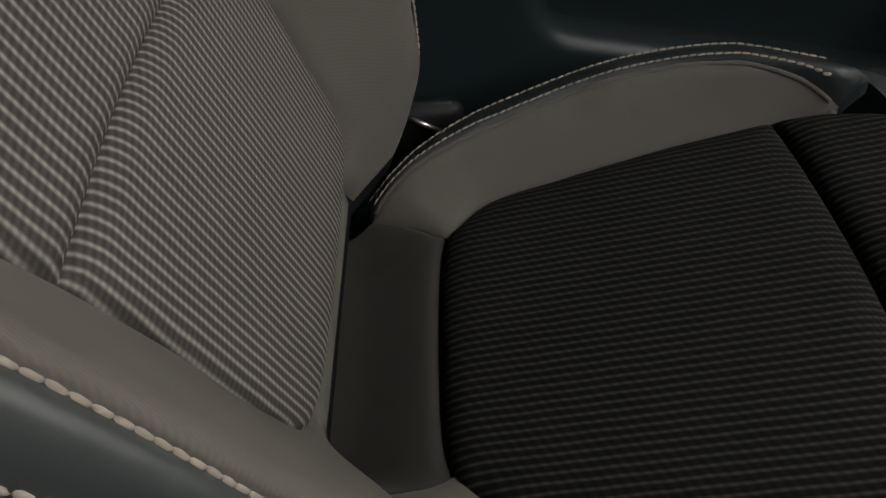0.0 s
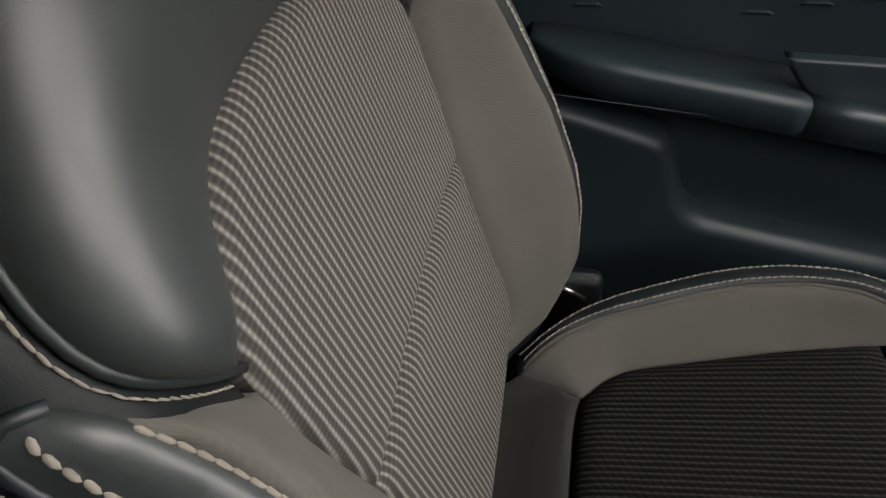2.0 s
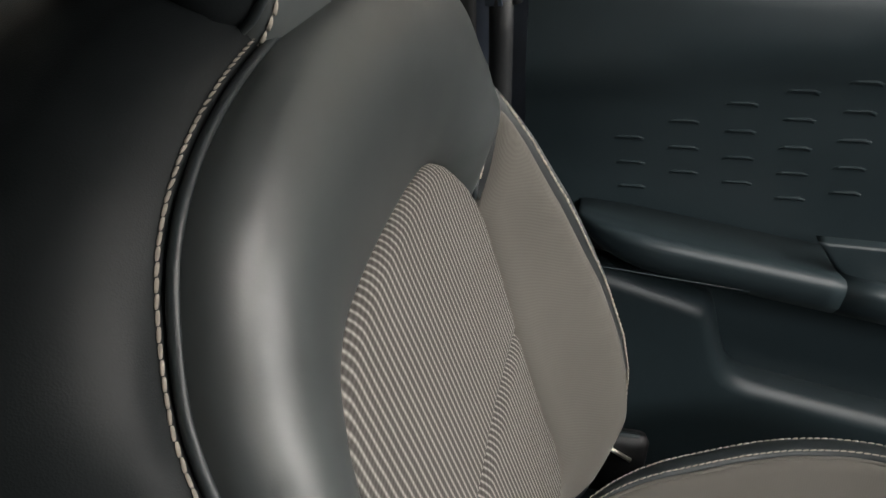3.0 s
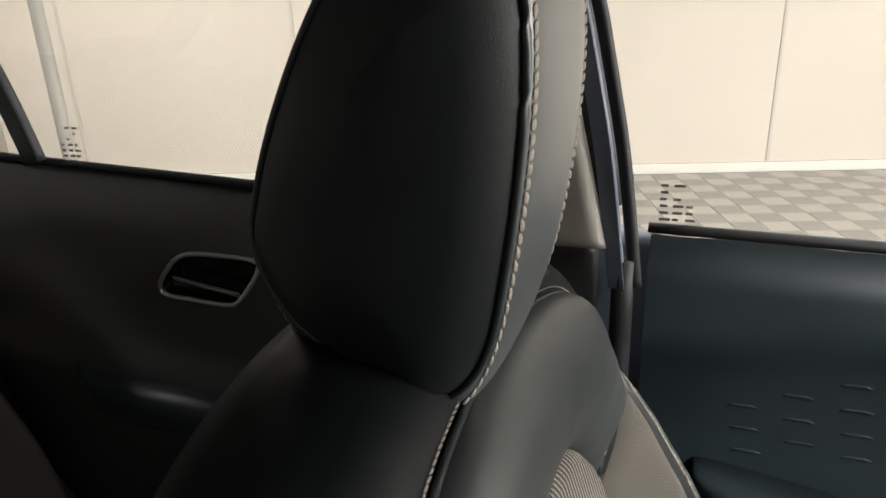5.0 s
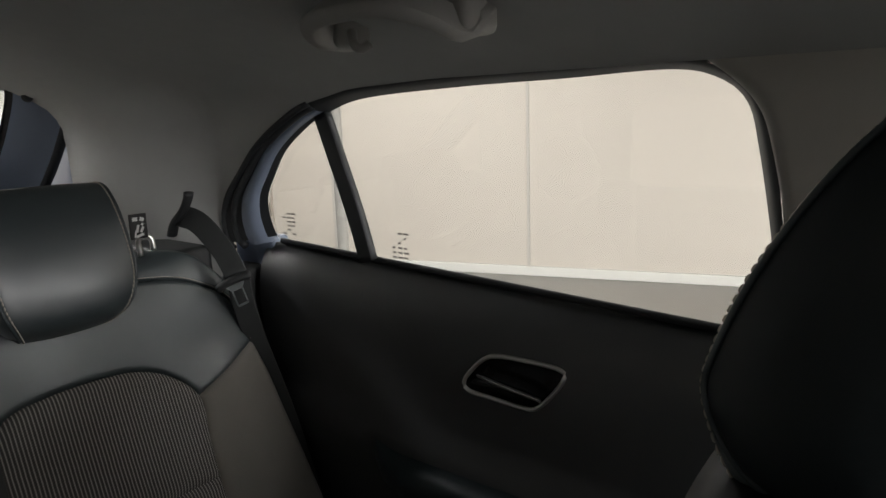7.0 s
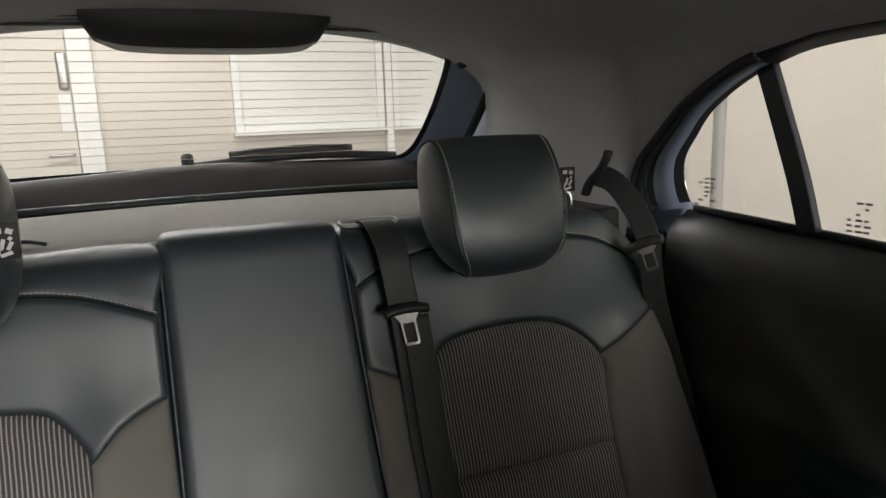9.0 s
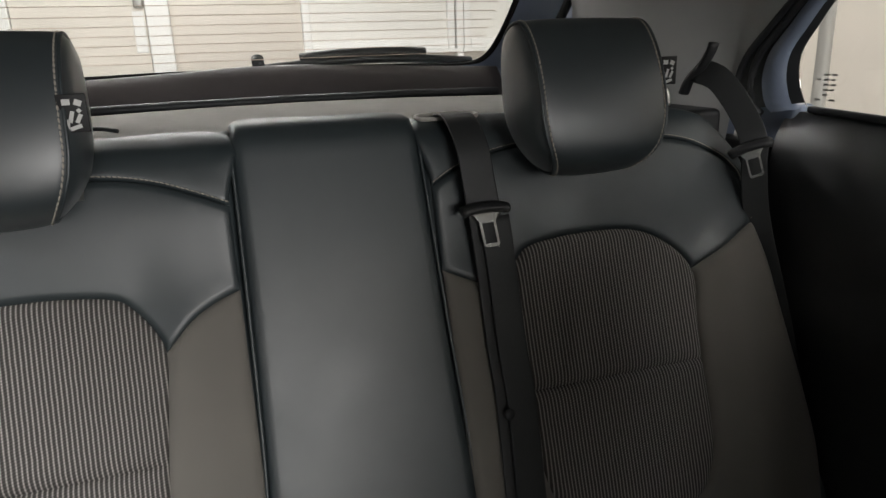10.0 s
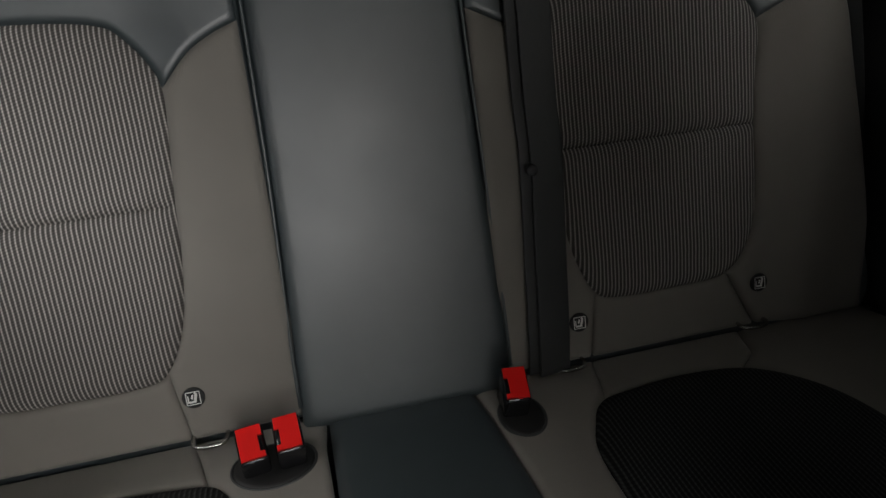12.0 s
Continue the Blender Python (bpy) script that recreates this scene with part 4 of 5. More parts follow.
# ---- belts, buckles and anchor marks ----
def buckle(x, y, z, yaw, lean, slot_side):
    top = thing("seat_belt_buckle", "black seat belt buckle with red release button on the rear bench", "belt buckle", "rear belt buckles")
    m = pose(x, y, z, lean, 0, yaw) @ Matrix.Diagonal((0.90, 1.02, 1.0, 1.0))
    housing = box_bm(-0.019, 0.019, -0.026, 0.024, -0.055, 0.020, 0.006, 3)
    bmesh.ops.transform(housing, matrix=m, verts=housing.verts)
    h = part("housing", housing, M_gloss, top, "black plastic housing")
    bm = bmesh.new()
    out = [(-0.0165, -0.022), (0.0165, -0.022), (0.0165, -0.008), (0.0105, -0.008), (0.0105, 0.014), (0.0165, 0.014), (0.0165, 0.0205), (-0.0165, 0.0205)]
    if slot_side < 0:
        out = [(-u, v) for u, v in reversed(out)]
    vs = [bm.verts.new((u, v, 0.0205)) for u, v in out]
    f = bm.faces.new(vs)
    e = bmesh.ops.extrude_face_region(bm, geom=[f])
    up = [g for g in e["geom"] if isinstance(g, bmesh.types.BMVert)]
    for v in up:
        v.co.z += 0.0035
        v.co.x *= 0.97
    bmesh.ops.transform(bm, matrix=m, verts=bm.verts)
    part("button", bm, M_red, h, "red release button", smooth=False)
    tube("strap", [m @ Vector((0, 0, -0.05)), m @ Vector((0, 0.002, -0.075)), m @ Vector((0, 0.004, -0.10))], 0.016, M_web, top, "black webbing stalk", 10, flat=0.4)
    return top


buckle(0.2015, -0.985, 0.634, 8, -15, -1)
buckle(0.1570, -0.985, 0.640, 5, -15, 1)
buckle(-0.134, -0.985, 0.642, -8, -17, 1)


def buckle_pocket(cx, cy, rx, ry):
    """A raised black patch for the shade in the pocket round a buckle, with a rolled rim."""
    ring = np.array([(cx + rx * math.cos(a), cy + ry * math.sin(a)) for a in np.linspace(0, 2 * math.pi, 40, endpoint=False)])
    panel("buckle_pocket", ring, on_bench, M_label, cushion, "raised black patch for the shade in the buckle pocket", 0.0058, 0.006, 0.010, 0.0, 0.004)
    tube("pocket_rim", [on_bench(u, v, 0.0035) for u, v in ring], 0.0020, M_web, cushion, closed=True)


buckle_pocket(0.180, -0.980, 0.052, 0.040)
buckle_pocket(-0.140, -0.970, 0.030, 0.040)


def anchor_mark(x, z):
    top = thing("anchor_badge", "small round black badge with white child seat pictogram", "badge", "child seat anchor badges")
    c = Vector(on_rear(x, z, 0.006))
    n = Vector((0, 0.938, 0.347))
    u, w = Vector((1, 0, 0)), Vector((0, -0.347, 0.938))
    rings = []
    for r, h in ((0.0145, -0.004), (0.0145, 0.001), (0.012, 0.003), (0.0115, 0.0022)):
        rings.append([c + u * (r * math.cos(a)) + w * (r * math.sin(a)) + n * h for a in np.linspace(0, 2 * math.pi, 28, endpoint=False)])
    loft("disc", rings, M_label, top, "black plastic disc", cap_end=True)
    bm = bmesh.new()

    def bar(px, pz, bw, bh, r=0.0):
        vs = []
        for a, b in ((-1, -1), (1, -1), (1, 1), (-1, 1)):
            p, q = a * bw / 2, b * bh / 2
            vs.append(bm.verts.new(c + u * (px + p * math.cos(r) - q * math.sin(r)) + w * (pz + p * math.sin(r) + q * math.cos(r)) + n * 0.0032))
        bm.faces.new(vs)
    for px, pz, bw, bh, r in ((0, 0.0085, 0.017, 0.0012, 0), (0, -0.0085, 0.017, 0.0012, 0), (-0.0085, 0, 0.0012, 0.017, 0), (0.0085, 0, 0.0012, 0.017, 0), (-0.003, 0.0005, 0.0035, 0.011, 0.25), (0.001, -0.005, 0.009, 0.0028, 0), (0.001, 0.002, 0.0025, 0.006, 0.3), (-0.0035, 0.0062, 0.003, 0.003, 0.7), (0.0062, -0.001, 0.0016, 0.010, 0)):
        bar(px, pz, bw, bh, r)
    part("pictogram", bm, M_white, top, "white printed pictogram", smooth=False)
    return top


for x, z in ((0.272, 0.656), (-0.265, 0.655), (-0.560, 0.662), (0.560, 0.660)):
    anchor_mark(x, z)


def anchor_bar(x, y, z):
    top = thing("anchor_bar", "bright steel child seat anchor bar at the seat joint", "anchor bar", "child seat anchors")
    tube("bar", smooth_line([(x - 0.022, y - 0.03, z - 0.004), (x - 0.018, y, z), (x + 0.018, y, z), (x + 0.022, y - 0.03, z - 0.004)], 0.004), 0.003, M_steel, top)
    return top


anchor_bar(0.262, -1.046, 0.6)
anchor_bar(-0.245, -1.046, 0.6)
anchor_bar(-0.548, -1.050, 0.604)


def tongue(top, c, right, down, out, scale=1.0):
    """A belt tongue: a black plastic bar on the webbing and a steel loop below it."""
    c, right, down, out = (Vector(v) for v in (c, right, down, out))
    right.normalize(), down.normalize(), out.normalize()
    bar = [c + right * (a * 0.034 * scale) + down * b + out * h for a, b, h in ((-1, 0.002, 0.004), (-0.6, -0.001, 0.006), (0, -0.002, 0.007), (0.6, -0.001, 0.006), (1, 0.002, 0.004))]
    t = tube("tongue_grip", smooth_line(bar, 0.006), 0.0125, M_plastic, top, "black plastic tongue grip", 12, flat=0.62)
    outer = [(-0.022, 0.004), (-0.0125, 0.018), (-0.0125, 0.050), (-0.009, 0.054), (0.009, 0.054), (0.0125, 0.050), (0.0125, 0.018), (0.022, 0.004)]
    hole = [(-0.0088, 0.020), (-0.0088, 0.049), (0.0088, 0.049), (0.0088, 0.020)]
    verts, faces = [], []
    for h in (0.0045, 0.007):
        for a, b in outer + hole:
            verts.append(c + right * a * scale + down * b * scale + out * h)
    n = len(outer) + len(hole)
    quads = [(0, 1, 8), (1, 2, 8), (2, 9, 8), (2, 3, 9), (3, 4, 9), (4, 10, 9), (4, 5, 10), (5, 11, 10), (5, 6, 11), (6, 7, 11), (7, 0, 11), (0, 8, 11)]
    for q in quads:
        faces.append(tuple(n + i for i in q))
        faces.append(tuple(reversed(q)))
    for i in range(8):
        j = (i + 1) % 8
        faces.append((i, j, n + j, n + i))
    for i in range(4):
        j = (i + 1) % 4
        faces.append((8 + j, 8 + i, n + 8 + i, n + 8 + j))
    mesh_ob("steel_tongue", verts, faces, M_steel, top, "bright steel tongue", smooth=False)
    return t


def middle_belt():
    top = thing("middle_seat_belt", "black middle seat belt hanging down the rear backrest", "seat belt", "rear seat belts")
    pts = [(-0.190, -1.326, 1.278), (-0.191, -1.308, 1.287), (-0.192, -1.272, 1.283), (-0.196, -1.236, 1.250), (-0.200, -1.222, 1.20), (-0.206, -1.215, 1.15), (-0.210, -1.200, 1.08), (-0.211, -1.166, 0.97), (-0.213, -1.140, 0.90), (-0.209, -1.100, 0.78), (-0.205, -1.062, 0.67), (-0.205, -1.050, 0.60)]
    strap("webbing", pts, 0.048, (1, 0, 0.02), M_web, top, "black woven webbing")
    pts2 = [(x - 0.012, y + 0.006, z) for x, y, z in pts[5:]]
    strap("webbing", pts2, 0.046, (1, 0.12, 0.0), M_web, top, "black woven webbing")
    tongue(top, (-0.202, -1.212, 1.162), (1, 0.05, 0.0), (-0.10, 0.30, -1), (0, 1, 0.3))
    rings = []
    c, n = Vector((-0.200, -1.122, 0.888)), Vector((0, 0.938, 0.347))
    u, w = Vector((1, 0, 0)), Vector((0, -0.347, 0.938))
    for r, h in ((0.008, 0.0), (0.008, 0.004), (0.006, 0.006)):
        rings.append([c + u * r * math.cos(a) + w * r * math.sin(a) + n * h for a in np.linspace(0, 2 * math.pi, 18, endpoint=False)])
    loft("stop_button", rings, M_plastic, top, "black tongue stop button", cap_end=True)
    guide = thing("belt_outlet", "pale plastic belt outlet frame in the backrest top", "belt outlet")
    ring = smooth_line([(-0.152, -1.338, 1.284), (-0.152, -1.312, 1.281), (-0.228, -1.312, 1.281), (-0.228, -1.338, 1.284)], 0.006, True)
    tube("frame", [tuple(p) for p in ring], 0.0034, M_trim, guide, closed=True, sides=8)
    part("well", box_bm(-0.226, -0.154, -1.336, -1.314, 1.268, 1.2805, 0.003), M_label, guide)
    return top


middle_belt()


def outer_belt():
    top = thing("outer_seat_belt", "black outer seat belt through a plastic guide hook", "seat belt", "rear seat belts")
    pts = [(-0.613, -1.298, 1.332), (-0.628, -1.262, 1.318), (-0.646, -1.224, 1.268), (-0.654, -1.202, 1.222), (-0.672, -1.215, 1.17), (-0.700, -1.225, 1.08), (-0.728, -1.180, 0.90), (-0.738, -1.10, 0.64)]
    strap("webbing", pts, 0.040, (0.6, -0.5, -0.6), M_web, top, "black woven webbing")
    hook = smooth_line([(-0.606, -1.318, 1.295), (-0.607, -1.306, 1.318), (-0.613, -1.285, 1.340), (-0.617, -1.272, 1.362), (-0.618, -1.268, 1.374)], 0.006)
    tube("guide_hook", hook, 0.010, M_plastic, top, "black plastic guide hook", 12, flat=0.7)
    tongue(top, (-0.650, -1.205, 1.215), (0.72, -0.55, -0.35), (-0.22, 0.22, -1), (0.65, 0.75, 0.1), 0.88)
    return top


outer_belt()


# ---- car doors, pillars and roof ----
def belt(y):
    return 1.217 - 0.045 * (y + 0.41)


REAR_X = table([(0.30, -0.775), (0.80, -0.765), (0.87, -0.752), (0.93, -0.735), (0.955, -0.740), (0.985, -0.752), (1.06, -0.746), (1.10, -0.742), (1.14, -0.740), (1.17, -0.7425), (1.195, -0.748), (1.215, -0.756), (1.230, -0.765), (1.240, -0.775), (1.248, -0.790)])


def on_rear_door(y, z, h):
    return (REAR_X(z - (belt(y) - 1.235)) + h, y, z)


def above(o, sill):
    """The points of an outline above a sill line, as one run in order."""
    keep = [k for k in range(len(o)) if o[k][1] > sill(o[k][0])]
    first = next(k for k in keep if (k - 1) % len(o) not in keep)
    return [(first + k) % len(o) for k in range(len(keep))]


def ring_band(name, inner, xi, outer, xo, material, parent, label="", steps=4):
    """A reveal round an opening: two outlines with the same number of points, joined by a rounded band."""
    rings = []
    for k in range(steps + 1):
        t = k / steps
        b = math.sin(t * math.pi / 2)
        rings.append([Vector((xi + (xo - xi) * b, i[0] + (o[0] - i[0]) * t, i[1] + (o[1] - i[1]) * t)) for i, o in zip(inner, outer)])
    return loft(name, rings, material, parent, label, closed=False)


def matched(pairs, per=6):
    """Two closed outlines from point pairs, kept in step."""
    both = smooth_line([(a[0], a[1], b[0], b[1]) for a, b in pairs], 0.02, True)
    return both[:, :2], both[:, 2:]


REAR_OPENING = [((-1.240, 1.350), (-1.318, 1.345)), ((-1.212, 1.395), (-1.262, 1.402)), ((-1.179, 1.436), (-1.207, 1.450)), ((-1.120, 1.476), (-1.135, 1.490)), ((-1.059, 1.502), (-1.061, 1.519)), ((-0.970, 1.523), (-0.950, 1.537)),
                ((-0.786, 1.531), (-0.780, 1.542)), ((-0.605, 1.533), (-0.605, 1.543)), ((-0.470, 1.535), (-0.455, 1.543)), ((-0.416, 1.522), (-0.400, 1.530)), ((-0.385, 1.495), (-0.364, 1.496)), ((-0.371, 1.446), (-0.346, 1.440)),
                ((-0.355, 1.360), (-0.334, 1.370)), ((-0.345, 1.290), (-0.327, 1.290)), ((-0.340, 1.226), (-0.322, 1.205)), ((-0.480, 1.226), (-0.480, 1.208)), ((-0.600, 1.232), (-0.600, 1.215)), ((-0.780, 1.239), (-0.780, 1.222)),
                ((-0.965, 1.246), (-0.965, 1.230)), ((-1.100, 1.254), (-1.100, 1.238)), ((-1.201, 1.263), (-1.290, 1.246)), ((-1.234, 1.300), (-1.332, 1.285))]
FRONT_OPENING = [((-0.122, 1.216), (-0.150, 1.190)), ((-0.134, 1.273), (-0.164, 1.273)), ((-0.157, 1.374), (-0.187, 1.376)), ((-0.172, 1.460), (-0.203, 1.466)), ((-0.167, 1.506), (-0.192, 1.520)), ((-0.132, 1.527), (-0.145, 1.541)),
                 ((-0.081, 1.529), (-0.080, 1.543)), ((0.0, 1.527), (0.0, 1.541)), ((0.30, 1.505), (0.30, 1.520)), ((0.55, 1.42), (0.57, 1.435)), ((0.72, 1.28), (0.75, 1.29)), ((0.74, 1.20), (0.77, 1.185)), ((0.45, 1.194), (0.45, 1.178)), ((0.126, 1.206), (0.126, 1.188)), ((0.0, 1.211), (0.0, 1.192))]


def pane(name, outline, x, parent, label):
    line = [tuple(p) for p in outline]
    n = len(line)
    verts = [(x, y, z) for y, z in line] + [(x - 0.004, y, z) for y, z in line]
    faces = [tuple(range(n)), tuple(reversed(range(n, 2 * n)))] + [(i, n + i, n + (i + 1) % n, (i + 1) % n) for i in range(n)]
    ob = mesh_ob(name, verts, faces, M_glass, parent, label, smooth=False)
    ob.visible_shadow = False
    return ob


def window_mark(parent, x, y, z, w=0.034, h=0.05):
    """The glass maker's small print: plain bars."""
    bm = bmesh.new()
    rng = random.Random(int(abs(y) * 1000))
    for r in range(6):
        for c in range(3):
            if rng.random() < 0.35:
                continue
            bw = w / 3 * rng.uniform(0.4, 0.85)
            y0, z0 = y + c * w / 3, z - r * h / 6
            vs = [bm.verts.new((x, a, b)) for a, b in ((y0, z0), (y0 + bw, z0), (y0 + bw, z0 - h / 15), (y0, z0 - h / 15))]
            bm.faces.new(vs)
    return part("glass_print", bm, M_print, parent, "faint grey print bars", smooth=False)


def rear_door():
    top = thing("rear_door", "closed rear car door with black trim panel and chrome handle", "car door", "left car doors")
    front, back = -0.345, -1.258
    upper = [(y, belt(y) + 0.006) for y in np.linspace(front, back, 30)]
    outline = join_lines(rough_line([(front, 0.34), (front, belt(front) + 0.006)], 0.02), np.array(upper), rough_line([(back, belt(back) + 0.006), (back, 0.62), (-1.15, 0.34), (front, 0.34)], 0.02))
    bezel = smooth_line([(-0.767, 1.088), (-0.757, 1.106), (-0.728, 1.135), (-0.700, 1.145), (-0.640, 1.147), (-0.602, 1.145), (-0.594, 1.135), (-0.612, 1.107), (-0.640, 1.078), (-0.665, 1.073), (-0.72, 1.075), (-0.758, 1.077)], 0.006, True)
    trim = panel("trim_panel", outline, on_rear_door, M_doorsoft, top, "black moulded trim panel", 0.0, 0.006, 0.022, 0.0, 0.03, holes=(bezel,))
    handle = thing_part("handle_bowl", panel_bowl(bezel, on_rear_door, 0.024), M_gloss, trim, "gloss black handle recess")
    tube("bezel", [on_rear_door(y, z, 0.001) for y, z in bezel], 0.0033, M_chrome, trim, "satin chrome bezel", 10, True)
    tube("lever", smooth_line([(-0.762, -0.752, 1.103), (-0.751, -0.744, 1.1035), (-0.747, -0.70, 1.0985), (-0.748, -0.634, 1.090)], 0.008), 0.0062, M_steel, trim, "chrome release lever", 10, flat=0.7)
    tube("belt_seal", [(-0.776, y, belt(y) + 0.012) for y in np.linspace(front, -1.22, 30)], 0.006, M_rubber, top, "black rubber window seal", 8)
    # armrest ledge with a pale edge
    rings = []
    for y in np.linspace(-1.04, -0.40, 24):
        k = ease(-1.04, -0.90, y)
        zc = 0.905 + 0.05 * (1 - k)
        rings.append([Vector((-0.775 + 0.068 * k * a, y, zc + b)) for a, b in ((0, 0.030), (0.6, 0.026), (0.9, 0.018), (1.0, 0.0), (0.92, -0.03), (0.6, -0.055), (0, -0.07))])
    loft("armrest", rings, M_door, top, "black armrest with pull recess", closed=False)
    i, o = matched(REAR_OPENING)
    run = above(o, lambda y: belt(y) + (0.022 if y > -1.15 else -0.004))
    ring_band("window_frame", i[run], -0.766, o[run], -0.726, M_rubber, top, "black window frame seal")
    low = above(o, lambda y: belt(y) + 0.022)
    ring_band("frame_flange", o[low], -0.728, offset_line(o, 0.05)[low], -0.745, M_rubber, top, "black door frame flange")
    arc = [k for k in above(o, lambda y: 1.250) if o[k][0] < -1.06]
    lines = [[Vector((-0.766 + 0.04 * f + up, *(np.array(i[k]) * (1 - f) + np.array(o[k]) * f))) for k in arc] for f, up in ((0.14, -0.002), (0.20, 0.011), (0.48, 0.013), (0.56, -0.002))]
    loft("painted_edge", lines, M_paint, top, "blue-grey painted door frame edge", closed=False)
    for f, wide in ((0.72, 0.0075), (0.98, 0.0060)):
        tube("frame_seal", [(-0.757 + 0.032 * f, *(np.array(i[k]) * (1 - f) + np.array(o[k]) * f)) for k in arc], wide, M_rubber, top, "black rubber frame seal", 10)
    part("corner_cap", box_bm(-0.810, -0.770, -1.258, -1.190, 0.70, 1.258, 0.014, 3), M_doorsoft, top, "black rounded trim corner")
    part("jamb", box_bm(-0.810, -0.766, -1.362, -1.240, 0.90, 1.272, 0.006), M_paint, top, "blue-grey painted jamb")
    grow = offset_line(i, 0.006)
    pane("pane", grow, -0.772, top, "clear window glass")
    bar = [(-0.979, 1.253), (-1.003, 1.330), (-1.036, 1.415), (-1.070, 1.500)]
    strap("divider_bar", [(-0.764, y, z) for y, z in bar], 0.030, (0, 1, 0.3), M_rubber, top, "black window divider bar", 0.007)
    window_mark(top, -0.7705, -0.928, 1.306, 0.038, 0.048)
    window_mark(top, -0.7705, -1.208, 1.322, 0.040, 0.046)
    return top


def panel_bowl(outline, place, deep):
    """A sunk bowl inside an outline."""
    rings = []
    c = outline.mean(0)
    for k, h in ((1.0, 0.0), (0.97, -0.4), (0.9, -0.8), (0.75, -1.0), (0.4, -1.03), (0.1, -1.03)):
        rings.append([Vector(place(*(c + (p - c) * k), h * deep)) for p in outline])
    return rings


def thing_part(name, rings, material, parent, label):
    return loft(name, rings, material, parent, label, cap_end=True)


FRONT_X = table([(0.30, -0.80), (0.70, -0.795), (0.90, -0.80), (0.96, -0.797), (1.02, -0.787), (1.075, -0.775), (1.088, -0.764), (1.10, -0.763), (1.15, -0.768), (1.175, -0.773), (1.190, -0.782), (1.200, -0.797), (1.215, -0.81)])


def on_front_door(y, z, h):
    return (FRONT_X(z - 0.12 * y * ease(1.0, 1.05, z) * ease(1.185, 1.14, z)) + h, y, z)


def front_door():
    top = thing("front_door", "closed front car door with black trim panel and armrest", "car door", "left car doors")
    outline = join_lines(rough_line([(-0.112, 0.34), (-0.112, 1.206), (0.80, 1.196), (0.80, 0.34), (-0.112, 0.34)], 0.02))
    trim = panel("trim_panel", outline, on_front_door, M_door, top, "black moulded trim panel", 0.0, 0.006, 0.022, 0.0, 0.03)
    verts, faces = [], []
    # one raised louvre, shared by all
    prof = [(-0.017, 0.0, 0.0), (-0.010, 0.003, 0.0035), (0.010, 0.0035, 0.0040), (0.017, 0.0015, 0.0012)]
    for y, z, h in prof:
        verts += [(h, y, z), (h * 0.45, y, z - 0.0030), (-0.001, y, z - 0.0045), (-0.001, y, z + 0.002)]
    for k in range(3):
        for m in range(4):
            faces.append((k * 4 + m, k * 4 + (m + 1) % 4, k * 4 + 4 + (m + 1) % 4, k * 4 + 4 + m))
    faces += [(3, 2, 1, 0), (12, 13, 14, 15)]
    shared = bpy.data.meshes.new("louvre")
    shared.from_pydata(verts, [], faces)
    shared.materials.append(M_door)
    for col in range(7):
        for row in range(-1, 6):
            y = 0.000 + 0.0525 * col + 0.0055 * row
            z = 1.008 + 0.0235 * col * (1 - 0.10 * max(0, col - 2)) - 0.0325 * row
            if z < 0.975 - 0.035 or z > 1.012 + 0.0235 * col or row < 0:
                continue
            ob = new("louvre", shared)
            ob.parent = trim
            ob.matrix_world = Matrix.Translation(on_front_door(y, z, -0.0005)) @ pose(0, 0, 0, 0, 0, 0)
    # armrest in two lengths with a gap between them
    def arm(y0, y1, round_start, name, label):
        rings = []
        ys = np.concatenate([y0 + np.array([0, 0.003, 0.008, 0.016, 0.028, 0.042, 0.058, 0.075]), np.linspace(y0 + 0.095, y1, 12)]) if round_start else np.linspace(y0, y1, 12)
        for y in ys:
            k = math.sqrt(max(0.02, 1 - (1 - min(1, (y - y0) / 0.10)) ** 2)) if round_start else 1.0
            drop = -0.16 * max(-0.04, y)
            rings.append([Vector((-0.80 + (a + 0.80) * (0.35 + 0.65 * k), y, 0.968 + drop - 0.052 + (b + 0.052) * k)) for a, b in ((-0.80, -0.046), (-0.745, -0.040), (-0.722, -0.033), (-0.709, -0.029), (-0.7015, -0.032), (-0.699, -0.040), (-0.702, -0.060), (-0.713, -0.076), (-0.74, -0.088), (-0.80, -0.100))])
        return loft(name, rings, M_door, top, label, cap_start=True, cap_end=True)
    arm(-0.045, 0.228, True, "armrest", "black soft armrest")
    arm(0.2305, 0.70, False, "switch_armrest", "black armrest with switch panel")
    tube("armrest_seam", [(-0.7015 - 0.004 * k, -0.02 + 0.16 * k, 0.897 - 0.018 * k) for k in np.linspace(0, 1, 12)], 0.0007, M_door, top, "fine seam line under the armrest", 6)
    # grab panel that rises from the armrest
    pull = join_lines(rough_line([(0.200, 0.930), (0.30, 0.928), (0.46, 0.915)], 0.01), rough_line([(0.46, 0.915), (0.46, 0.87), (0.245, 0.885), (0.228, 0.897), (0.200, 0.930)], 0.01))
    panel("pull_handle", pull, lambda u, v, h: (-0.735 + h, u, v), M_door, top, "dark grey pull handle panel", 0.003, 0.004, 0.012, 0.0, 0.012)
    lip = smooth_line([(-0.105, 0.875), (-0.03, 0.856), (0.05, 0.832), (0.112, 0.812), (0.128, 0.795), (0.150, 0.730), (0.168, 0.702), (0.22, 0.686), (0.41, 0.651), (0.78, 0.59)], 0.012)
    panel("map_pocket", join_lines(lip, rough_line([(0.78, 0.59), (0.78, 0.36), (-0.105, 0.36), (-0.105, 0.86)], 0.02)), lambda u, v, h: (-0.786 + h, u, v), M_door, top, "black map pocket wall", 0.032, 0.022, 0.02, 0.0, 0.02)
